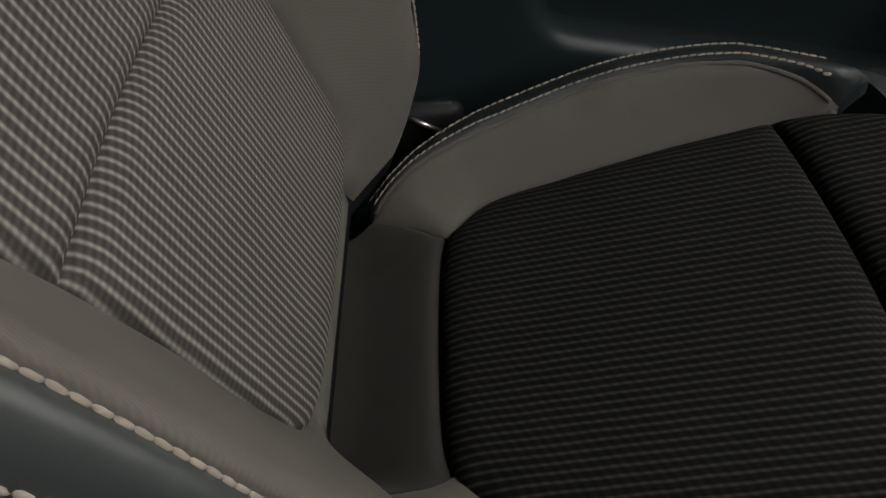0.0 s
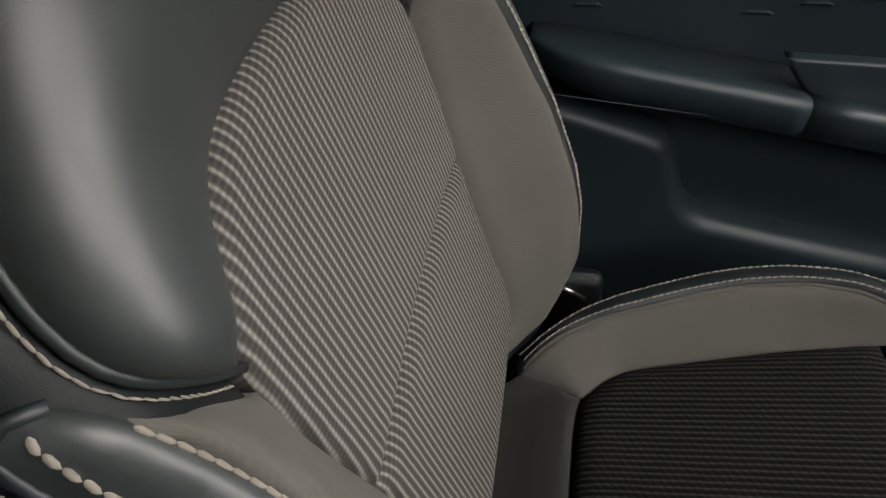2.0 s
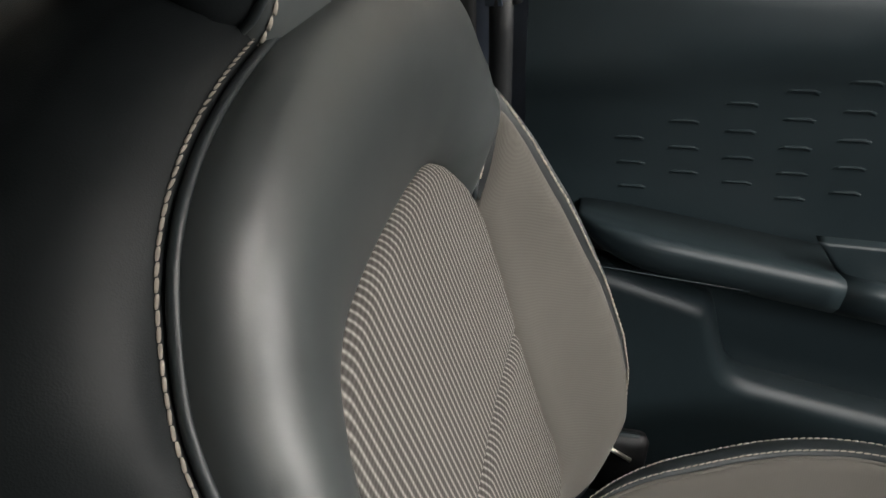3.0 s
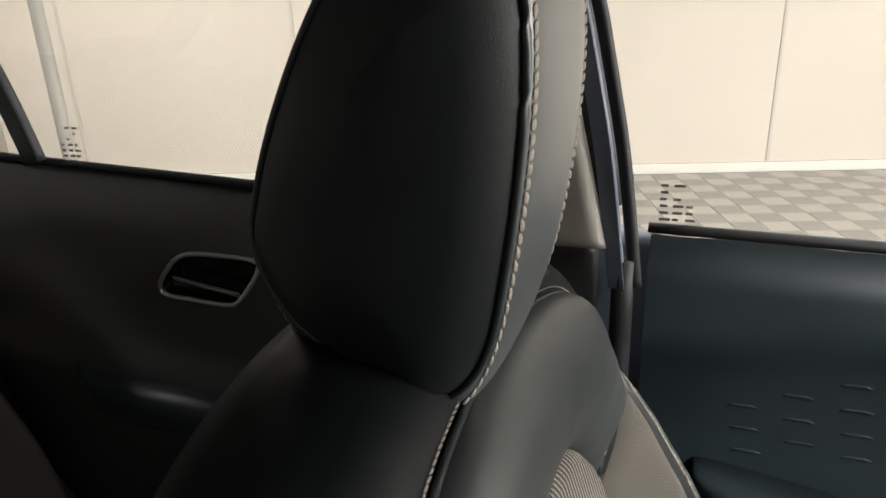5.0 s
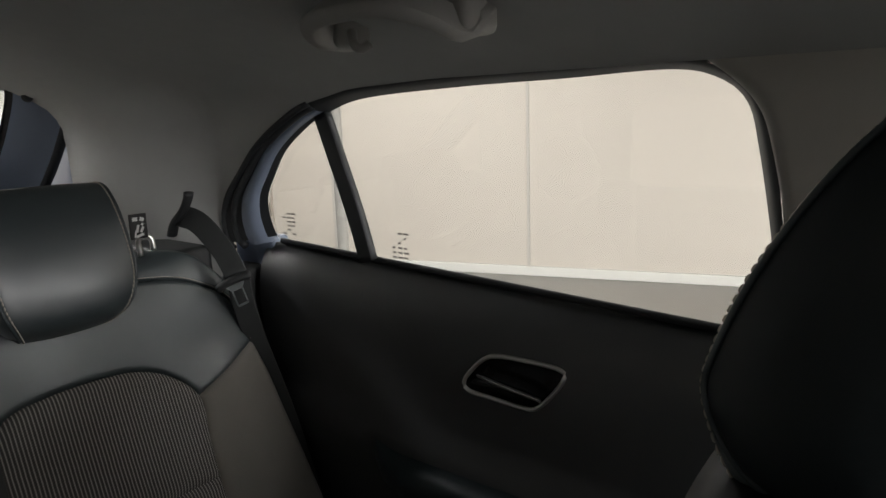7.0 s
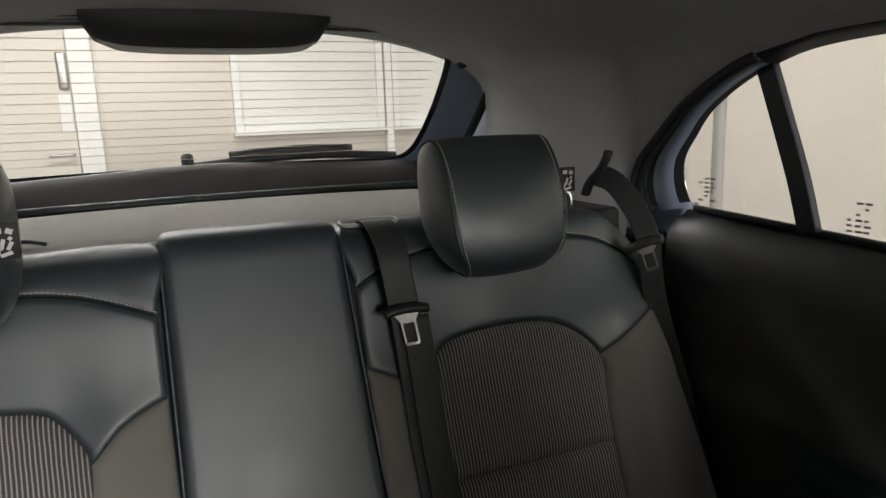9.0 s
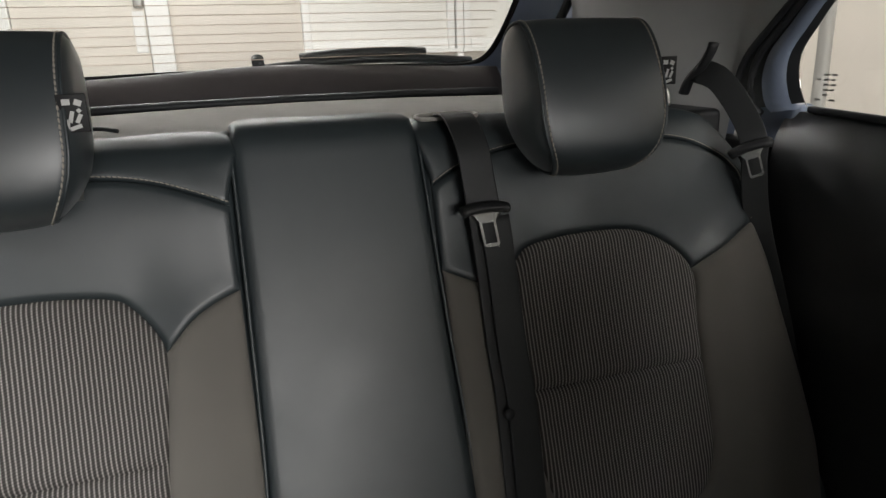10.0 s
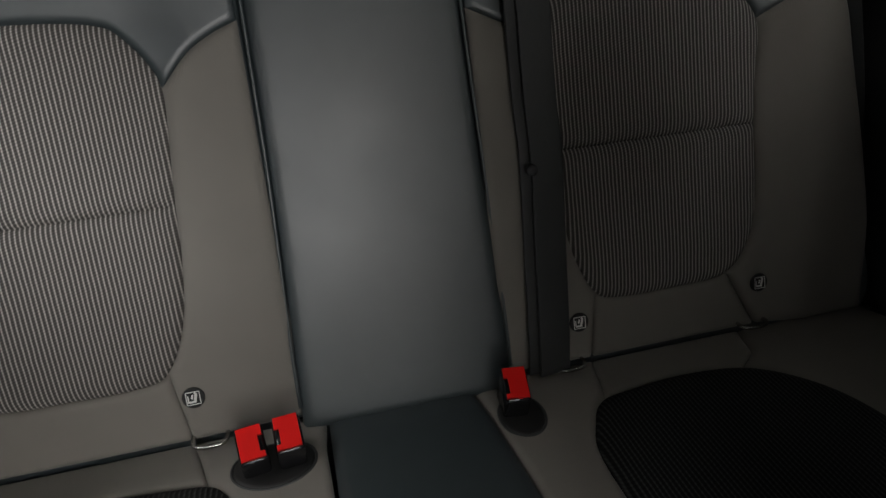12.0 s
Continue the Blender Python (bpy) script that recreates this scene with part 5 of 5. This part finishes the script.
    i, o = matched(FRONT_OPENING)
    run = above(o, lambda y: 1.222 - 0.02 * y)
    ring_band("window_frame", i[run], -0.786, o[run], -0.758, M_rubber, top, "black window frame seal")
    ring_band("frame_flange", o[run], -0.760, offset_line(o, 0.05)[run], -0.768, M_rubber, top, "black door frame flange")
    pane("pane", offset_line(i, 0.006), -0.792, top, "clear window glass")
    tube("belt_seal", [(-0.790, y, 1.213 - 0.02 * (y + 0.12)) for y in np.linspace(-0.115, 0.75, 24)], 0.006, M_rubber, top, "black rubber window seal", 8)
    window_mark(top, -0.7905, -0.105, 1.262, 0.040, 0.045)
    return top


rear_door()
front_door()

# ---- pillar between the doors ----
pillar = thing("pillar_trim", "pale pillar trim above black lower trim between the doors", "pillar", kind="structure")
rear_edge = smooth_line([(-0.322, 1.200), (-0.330, 1.33), (-0.344, 1.440), (-0.368, 1.500), (-0.430, 1.550)])
front_edge = smooth_line([(-0.153, 1.205), (-0.175, 1.30), (-0.197, 1.40), (-0.211, 1.47), (-0.213, 1.51), (-0.214, 1.550)])


def on_pillar(y, z, h):
    return (-0.728 + 0.02 * ease(1.35, 1.46, z) - 0.012 * ease(1.50, 1.55, z) + h, y, z)


panel("upper_trim", join_lines(rear_edge, rough_line([(-0.430, 1.550), (-0.214, 1.550)]), front_edge[::-1], rough_line([(-0.153, 1.205), (-0.322, 1.200)])), on_pillar, M_trim, pillar, "pale grey upper pillar trim", 0.006, 0.014, 0.012)
part("belt_adjuster", box_bm(-0.720, -0.706, -0.30, -0.235, 1.440, 1.480, 0.004), M_trim, pillar, "pale belt height adjuster cover")
paint_line = smooth_line([(-0.140, 1.16), (-0.152, 1.25), (-0.163, 1.32), (-0.184, 1.42), (-0.196, 1.475), (-0.190, 1.515)])
strap("painted_flange", [(-0.738, y, z) for y, z in paint_line], 0.018, (0.35, 1, 0), M_paint, pillar, "blue-grey painted door frame", 0.003)
tube("flange_seal", [(-0.748, y + 0.018, z) for y, z in paint_line], 0.007, M_rubber, pillar, "black rubber door seal", 8)
part("lower_trim", box_bm(-0.79, -0.745, -0.335, -0.165, 0.34, 1.204, 0.012), M_plastic, pillar, "black lower pillar trim")
tube("lower_seal", [(-0.745, -0.135, z) for z in np.linspace(0.40, 1.19, 14)], 0.012, M_rubber, pillar, "black door seal", 10)

# ---- headlining: one moulded shell with the rear pillar trims ----
EDGE_Z = table([(-1.75, 1.16), (-1.350, 1.16), (-1.335, 1.288), (-1.318, 1.345), (-1.262, 1.402), (-1.207, 1.450), (-1.135, 1.490), (-1.061, 1.519), (-0.95, 1.537), (-0.78, 1.542), (0.2, 1.535), (0.6, 1.42), (0.9, 1.34), (1.2, 1.15)])
HALF = table([(-1.76, 0.632), (-1.70, 0.612), (-1.62, 0.592), (-1.56, 0.598), (-1.48, 0.634), (-1.33, 0.728), (-1.1, 0.735), (0.4, 0.735), (1.0, 0.60), (1.2, 0.55)])
ROOF_Z = table([(-1.76, 1.625), (-1.66, 1.635), (-1.4, 1.645), (-0.6, 1.655), (0.3, 1.640), (0.8, 1.58), (1.2, 1.42)])


def lining_profile(y):
    """From the roof's middle out to the edge above the windows."""
    w, zr, ze = HALF(y), ROOF_Z(y), EDGE_Z(y)
    raw = [(0.0, zr), (0.2 * w, zr - 0.002), (0.4 * w, zr - 0.008), (0.6 * w, zr - 0.022), (0.74 * w, zr - 0.042), (0.84 * w, zr - 0.062), (0.92 * w, zr - 0.085), (0.965 * w, zr - 0.108), (0.985 * w, zr - 0.135), (0.995 * w, zr - 0.18), (w, zr - 0.28), (1.005 * w, 1.16)]
    line = smooth_line(raw, 0.006)
    cut = int(np.argmax(line[:, 1] < ze)) if line[-1, 1] < ze else len(line)
    keep = line[:cut]
    if cut < len(line):
        k = (line[cut - 1, 1] - ze) / (line[cut - 1, 1] - line[cut, 1])
        keep = np.concatenate([keep, [line[cut - 1] + (line[cut] - line[cut - 1]) * k]])
    s = np.concatenate([[0], np.cumsum(np.linalg.norm(np.diff(keep, axis=0), axis=1))])
    at = np.linspace(0, s[-1], 40)
    return np.stack([np.interp(at, s, keep[:, k]) for k in (0, 1)], axis=1)


rings = []
ys = np.concatenate([np.linspace(-1.72, -1.36, 14), np.linspace(-1.348, -1.0, 34), np.linspace(-0.96, 0.38, 34)])
for y in ys:
    p = lining_profile(y)
    rings.append([Vector((-x, y, z)) for x, z in p[::-1]] + [Vector((x, y, z)) for x, z in p[1:]])
roof = loft("ceiling", rings, M_lining, None, closed=False)
tagged(roof, "grey felt headlining over the cabin and rear pillars", "headlining", kind="structure")
outer = [[Vector((v.x * 1.03, v.y, v.z + 0.03)) for v in r] for r in rings]
skin = loft("roof_skin", outer, M_paint, None, closed=False)
tagged(skin, "blue-grey painted car roof", "car roof", kind="structure")


def grab_handle():
    top = thing("grab_handle", "pale plastic roof grab handle with coat hook above the rear door", "grab handle")
    curve = smooth_line([(-0.575, -0.803, 1.604), (-0.550, -0.803, 1.587), (-0.515, -0.794, 1.593), (-0.490, -0.765, 1.603), (-0.482, -0.71, 1.606), (-0.487, -0.655, 1.603), (-0.515, -0.622, 1.592), (-0.550, -0.611, 1.582), (-0.580, -0.609, 1.600)], 0.010)
    strap("grip", curve, 0.030, (0.8, 0.1, -0.5), M_handle, top, "pale plastic grip", 0.008)
    for y in (-0.807, -0.620):
        part("foot", box_bm(-0.598, -0.536, y - 0.024, y + 0.024, 1.574, 1.625, 0.010, 3), M_handle, top, "pale plastic hinge foot")
    tube("coat_hook", smooth_line([(-0.548, -0.770, 1.592), (-0.545, -0.765, 1.577), (-0.548, -0.756, 1.570), (-0.556, -0.750, 1.576)], 0.005), 0.006, M_handle, top, "pale coat hook", 10)
    return top


grab_handle()

# ---- rear end: side trims, shelf, tailgate ----
side = thing("rear_side_trim", "black plastic side trim beside the rear bench", "side trim", "rear side trims", "structure")
part("panel", box_bm(-0.80, -0.722, -1.80, -1.275, 0.34, 1.215, 0.012, 3), M_plastic, side)
part("ledge", box_bm(-0.675, -0.585, -1.80, -1.300, 0.9, 1.268, 0.012, 3), M_plastic, side, "black ledge under the belt guide")
copy = thing("rear_side_trim", "black plastic side trim beside the rear bench", "side trim", "rear side trims", "structure")
part("panel", box_bm(0.700, 0.80, -1.80, -1.13, 0.34, 1.238, 0.03, 3), M_plastic, copy)
part("ledge", box_bm(0.585, 0.72, -1.80, -1.255, 0.9, 1.272, 0.02, 3), M_plastic, copy, "black ledge under the belt guide")
clip = thing("shelf_clip", "bright clip on the rear side ledge", "clip")
tube("hook", smooth_line([(-0.535, -1.30, 1.272), (-0.532, -1.298, 1.298), (-0.540, -1.292, 1.308), (-0.550, -1.288, 1.300), (-0.552, -1.287, 1.280)], 0.005), 0.005, M_chrome, clip, sides=10)

shelf = thing("parcel_shelf", "grey carpeted parcel shelf behind the rear bench", "parcel shelf")
rings = []
for y in np.linspace(-1.86, -1.345, 14):
    w = min(0.575, HALF(y) - 0.03)
    rings.append([Vector((w * k, y, 1.268 + 0.012 * (1 - k * k) - 0.02 * ease(-1.40, -1.345, y))) for k in np.linspace(-1, 1, 21)] + [Vector((w * k, y, 1.250)) for k in np.linspace(1, -1, 21)])
loft("board", rings, M_shelf, shelf, "grey carpeted board", cap_start=True, cap_end=True)
tube("rear_edge", [(x, -1.862, 1.279 + 0.006 * (1 - (x / 0.55) ** 2)) for x in np.linspace(-0.5, 0.54, 24)], 0.010, M_rubber, shelf, "black edge strip")
tube("cord", smooth_line([(0.345, -1.45, 1.282), (0.30, -1.43, 1.286), (0.27, -1.40, 1.284)], 0.01), 0.003, M_rubber, shelf, "black lifting cord")

HB_Y, HB_Z, HT_Y, HT_Z = -1.965, 1.345, -1.670, 1.605


def on_hatch(x, s, h):
    """The tailgate's plane: across, 0 at the glass's foot to 1 at its top, h into the cabin."""
    d = Vector((0, HT_Y - HB_Y, HT_Z - HB_Z)).normalized()
    n = Vector((0, d.z, -d.y))
    return (x, HB_Y + (HT_Y - HB_Y) * s + n.y * h, HB_Z + (HT_Z - HB_Z) * s + n.z * h)


def tailgate():
    top = thing("tailgate", "closed tailgate with heated rear window, blue-grey frame and black trim", "tailgate")
    half = [(0.0, 0.035), (0.25, 0.025), (0.44, 0.015), (0.495, 0.06), (0.515, 0.25), (0.518, 0.6), (0.505, 0.9), (0.46, 1.03), (0.25, 1.06), (0.0, 1.07)]
    line = smooth_line(half + mirror(half)[1:-1], 0.02, True)
    wide = np.array([(x * 1.19, s + (s - 0.5) * 0.16) for x, s in line])

    def deep(s):
        """How far the surround stands into the cabin: flush at the top, under the headlining."""
        return 0.006 + 0.049 * ease(1.04, 0.80, s)
    mid = np.array([(x * 1.025, s + (s - 0.5) * 0.04) for x, s in line])
    frame_rings = [[Vector(on_hatch(x, s, h * deep(s) / 0.055)) for x, s in ln] for ln, h in ((mid, 0.004), (line * 0.25 + wide * 0.75, 0.012), (wide, 0.055))]
    loft("frame", frame_rings, M_paint, top, "blue-grey painted window frame")
    loft("glass_border", [[Vector(on_hatch(x, s, h)) for x, s in ln] for ln, h in ((line, 0.001), (line, 0.004), (mid, 0.006))], M_gloss, top, "black ceramic glass border")
    n = len(line)
    verts = [on_hatch(x, s, 0.0) for x, s in mid] + [on_hatch(x, s, -0.004) for x, s in mid]
    glass = mesh_ob("pane", verts, [tuple(range(n)), tuple(reversed(range(n, 2 * n)))] + [(i, n + i, n + (i + 1) % n, (i + 1) % n) for i in range(n)], M_glass, top, "clear heated rear glass", smooth=False)
    glass.visible_shadow = False
    for k in range(14):
        s = 0.10 + k * 0.068
        tube("heater_line", [on_hatch(x, s, 0.0012) for x in np.linspace(-0.485, 0.485, 14)], 0.0007, M_line, glass, "fine brown heater wire", 4)
    tube("weather_strip", [on_hatch(x, s, deep(s) + 0.003) for x, s in wide], 0.010, M_rubber, top, "black rubber weather strip", 10, True)
    for sx in (-1, 1):
        x, y, z = on_hatch(0.545 * sx, 0.86, 0.016)
        tube("bump_stop", [(x, y, z), (x, y + 0.018, z + 0.006)], 0.011, M_rubber, top, "black rubber bump stop", 12)
    # lower trim with a slightly arched upper edge
    rings = []
    for k in np.linspace(-1, 1, 33):
        x = 0.53 * k
        zt = 1.347 + 0.010 * math.exp(-((x - 0.0) / 0.22) ** 2) - 0.012 * k * k
        rings.append([Vector((x, y, z)) for y, z in ((-1.96, zt - 0.01), (-1.948, zt), (-1.935, zt - 0.002), (-1.915, zt - 0.022), (-1.893, 1.292), (-1.885, 1.25), (-1.885, 0.80), (-1.96, 0.80))])
    loft("lower_trim", rings, M_hatch, top, "dark brown-black tailgate trim", closed=True, cap_start=True, cap_end=True)
    # third brake light housing
    rings = []
    for k in np.linspace(-1, 1, 25):
        e = (1 - abs(k) ** 6) ** 0.5
        rings.append([Vector((0.208 * k - 0.008, y, 1.632 - (1.632 - z) * (0.25 + 0.75 * e))) for y, z in ((-1.680, 1.640), (-1.672, 1.600), (-1.655, 1.580), (-1.620, 1.574), (-1.585, 1.582), (-1.570, 1.605), (-1.568, 1.640))])
    house = loft("brake_light_housing", rings, M_plastic, top, "black brake light housing", closed=False, cap_start=False)
    tube("housing_rim", smooth_line([(-0.200, -1.60, 1.606), (-0.165, -1.60, 1.580), (-0.09, -1.60, 1.5735), (0.0, -1.60, 1.5725), (0.08, -1.60, 1.5735), (0.15, -1.60, 1.580), (0.186, -1.60, 1.606)], 0.01), 0.006, M_trim, house, "grey housing rim", 8)
    return top


tailgate()
wiper = thing("rear_wiper", "black rear wiper parked on the outside of the glass", "wiper")
tube("blade", [on_hatch(x, -0.030 + 0.050 * math.sin((0.02 - x) / 0.5 * math.pi), -0.018) for x in np.linspace(0.02, -0.48, 20)], 0.010, M_rubber, wiper, "black rubber blade", 8)
tube("arm", [on_hatch(x, -0.024 + 0.058 * math.sin((0.0 - x) / 0.42 * math.pi * 0.9), -0.032) for x in np.linspace(-0.06, -0.36, 14)], 0.013, M_plastic, wiper, "black wiper arm", 8)
tube("pivot", [on_hatch(0.035, 0.025, -0.03), on_hatch(0.035, 0.025, -0.005)], 0.014, M_rubber, wiper, "black pivot cap", 12)

# ---- the rest of the car body, plain ----
floor_pan = part("car_floor", box_bm(-0.80, 0.80, -1.95, 1.15, 0.30, 0.34), M_carpet, None)
tagged(floor_pan, "black carpeted car floor", "car floor", kind="structure")
shell = thing("car_shell", "plain dark car body side and front", "car body", kind="structure")
part("side_wall", box_bm(0.76, 0.82, -1.95, 1.0, 0.30, 1.215, 0.01), M_door, shell, "dark door trims")
part("side_wall", box_bm(-0.86, -0.82, -1.95, 1.0, 0.30, 1.19, 0.01), M_paint, shell, "blue-grey outer door skins")
part("side_wall", box_bm(0.74, 0.775, -1.5, -1.15, 1.21, 1.57, 0.01), M_door, shell, "dark far rear quarter")
# Out of view; closes the far front window to keep side light out.
part("side_wall", box_bm(0.74, 0.775, -0.36, 0.75, 1.21, 1.57, 0.01), M_door, shell, "unseen dark panel over the far front window, blocks light")
part("side_wall", box_bm(0.74, 0.775, -1.15, -0.36, 1.53, 1.57, 0.01), M_door, shell, "dark frame above the far rear window")
part("pillar", box_bm(0.715, 0.78, -0.34, -0.17, 1.2, 1.56, 0.015), M_trim, shell, "pale pillar trim")
part("rear_pillar", box_bm(0.66, 0.76, -1.75, -1.33, 1.2, 1.52, 0.02), M_trim, shell, "pale rear pillar trim")
part("quarter_panel", box_bm(-0.82, -0.645, -1.96, -1.62, 1.19, 1.56, 0.02), M_paint, shell, "blue-grey rear quarter panel")
part("dashboard", box_bm(-0.76, 0.76, 0.68, 1.12, 0.34, 0.99, 0.06, 3), M_plastic, shell, "black dashboard")
part("console", box_bm(-0.10, 0.10, -0.10, 0.75, 0.34, 0.60, 0.03, 3), M_plastic, shell, "black centre console")
part("rear_wall", box_bm(-0.80, 0.80, -1.99, -1.955, 0.30, 1.30, 0.01), M_paint, shell, "blue-grey tailgate skin")
for sx in (-1, 1):
    tube("windscreen_pillar", smooth_line([(0.70 * sx, 0.28, 1.560), (0.715 * sx, 0.75, 1.36), (0.72 * sx, 1.10, 1.08)], 0.05), 0.032, M_trim, shell, "pale windscreen pillar", 10)
part("scuttle", box_bm(-0.76, 0.76, 1.06, 1.14, 0.90, 1.01, 0.02), M_plastic, shell, "black scuttle")

# ---- workshop ----
ground = part("ground", box_bm(-9.5, 7.4, -6.4, 8.4, -0.10, 0.0), M_screed, None)
tagged(ground, "pale grey workshop floor", "floor", kind="structure")
WALL_A, WALL_B = Vector((-4.44, -6.0, 0)), Vector((-8.62, 7.7, 0))
along = (WALL_B - WALL_A).normalized()
out = Vector((-along.y, along.x, 0))


def wall_box(s0, s1, d0, d1, z0, z1, bevel=0.0):
    bm = box_bm(s0, s1, d0, d1, z0, z1, bevel)
    m = Matrix(((along.x, out.x, 0, WALL_A.x), (along.y, out.y, 0, WALL_A.y), (0, 0, 1, 0), (0, 0, 0, 1)))
    bmesh.ops.transform(bm, matrix=m, verts=bm.verts)
    return bm


wall_west = part("wall_west", wall_box(-0.6, 15.0, 0.02, 0.20, 0.0, 3.2), M_joint, None)
tagged(wall_west, "cream panelled workshop wall", "wall", kind="structure")
first = 0.74
for k in range(-1, 7):
    s0 = first + 2.04 * k
    part("wall_panel", wall_box(s0 + 0.012, s0 + 2.028, 0.0, 0.019, 0.09, 3.19, 0.005), M_wall, wall_west, smooth=False)
    part("joint_cover", wall_box(s0 - 0.014, s0 + 0.014, -0.010, 0.018, 0.09, 3.19, 0.004), M_joint, wall_west, "grey joint cover strip", smooth=False)
post = thing("workshop_post", "slim pale grey round post standing on the workshop floor", "post")
tube("pole", [(-1.90, -2.25, z) for z in np.linspace(0.012, 3.19, 12)], 0.024, M_post, post, sides=20)
part("base_plate", box_bm(-1.97, -1.83, -2.32, -2.18, 0.0, 0.012, 0.003), M_post, post)
skirting = part("baseboard", wall_box(-0.5, 14.5, -0.02, 0.018, 0.0, 0.088, 0.006), M_skirt, None, smooth=False)
tagged(skirting, "white skirting board along the panelled wall", "skirting", kind="structure")

wall_south = part("wall_south", box_bm(-6.0, 7.2, -6.25, -6.0, 0.0, 3.2), M_wall, None)
tagged(wall_south, "cream workshop wall behind the car", "wall", kind="structure")
wall_east = part("wall_east", box_bm(7.0, 7.2, -6.0, 8.0, 0.0, 3.2), M_wall, None)
tagged(wall_east, "cream workshop wall", "wall", kind="structure")
wall_north = part("wall_north", box_bm(-9.2, 7.0, 7.6, 7.8, 0.0, 3.2), M_wall, None)
tagged(wall_north, "cream workshop wall", "wall", kind="structure")
lid = part("workshop_ceiling", box_bm(-9.5, 7.4, -6.4, 8.4, 3.2, 3.3), M_ceiling, None)
tagged(lid, "white workshop ceiling", "ceiling", kind="structure")


def wall_window(name, x0, x1, z0, z1):
    top = thing(name, "white framed window with pale frosted glass", "window", "wall windows", "structure")
    y = -6.0
    w = 0.062
    part("window_frame", box_bm(x0, x0 + w, y - 0.01, y + 0.05, z0, z1, 0.006), M_frame, top, smooth=False)
    part("window_frame", box_bm(x1 - w, x1, y - 0.01, y + 0.05, z0, z1, 0.006), M_frame, top, smooth=False)
    part("window_frame", box_bm(x0 + w, x1 - w, y - 0.01, y + 0.048, z0, z0 + w * 1.3, 0.006), M_frame, top, smooth=False)
    part("window_frame", box_bm(x0 + w, x1 - w, y - 0.01, y + 0.048, z1 - w, z1, 0.006), M_frame, top, smooth=False)
    part("pane", box_bm(x0 + w, x1 - w, y + 0.002, y + 0.012, z0 + w, z1 - w), M_pane, top, "pale frosted pane", smooth=False)
    part("window_sill", box_bm(x0 - 0.02, x1 + 0.02, y, y + 0.085, z0 - 0.03, z0, 0.006), M_frame, top, smooth=False)
    return top


wall_window("window_1", -1.845, -0.580, 1.385, 2.45)
wall_window("window_2", -3.35, -1.925, 1.385, 2.45)
part("pilaster", box_bm(-1.915, -1.855, -6.0, -5.93, 0.0, 3.19, 0.005), M_frame, wall_south, "white wall post", smooth=False)

leaf = thing("door_1", "closed cream door with aluminium handle plate in a white frame", "door", kind="structure")
part("leaf", box_bm(0.55, 1.42, -5.995, -5.96, 0.01, 2.12, 0.004), M_doorleaf, leaf, smooth=False)
part("frame", box_bm(0.385, 0.545, -6.0, -5.93, 0.0, 2.20, 0.008), M_frame, leaf, "white door jamb", smooth=False)
part("frame", box_bm(1.425, 1.56, -6.0, -5.93, 0.0, 2.20, 0.008), M_frame, leaf, "white door jamb", smooth=False)
part("plate", box_bm(0.560, 0.640, -5.962, -5.952, 1.43, 1.72, 0.004), M_frame, leaf, "white strike plate", smooth=False)
part("lock_box", box_bm(0.555, 0.622, -5.96, -5.925, 1.74, 2.00, 0.016, 3), M_alu, leaf, "aluminium lock box")
tube("lever", smooth_line([(0.585, -5.96, 1.276), (0.585, -5.91, 1.276), (0.62, -5.90, 1.274), (0.74, -5.90, 1.270)], 0.02), 0.012, M_alu, leaf, "aluminium lever", 10)

# chequered tiles beside the car, laid on the floor
tile_meshes = []
for material in (M_tile_a, M_tile_b):
    bm = box_bm(-0.0985, 0.0985, -0.0985, 0.0985, 0.0, 0.008, 0.003, 1)
    me = bpy.data.meshes.new("floor_tile")
    bm.to_mesh(me)
    bm.free()
    me.materials.append(material)
    tile_meshes.append(me)
turn = math.atan2(along.y, along.x)
for i in range(17):
    for j in range(17):
        c = WALL_A + along * (5.35 + 0.2 * i) + out * (-0.16 - 0.2 * j)
        ob = new("floor_tile", tile_meshes[(i + j) % 2])
        ob.parent = ground
        ob.matrix_world = pose(c.x, c.y, 0.0, 0, 0, math.degrees(turn))


# ---- stand each thing on its base ----
bpy.context.view_layer.update()
for ob in list(scene.objects):
    if ob.type != "EMPTY" or ob.parent is not None:
        continue
    low, high = Vector((1e9,) * 3), Vector((-1e9,) * 3)
    for c in ob.children_recursive:
        if c.type == "MESH":
            for v in c.bound_box:
                p = c.matrix_world @ Vector(v)
                low, high = Vector(map(min, low, p)), Vector(map(max, high, p))
    base = Vector(((low.x + high.x) / 2, (low.y + high.y) / 2, low.z))
    ob.location = base
    for c in ob.children:
        c.matrix_parent_inverse = Matrix.Translation(-base)
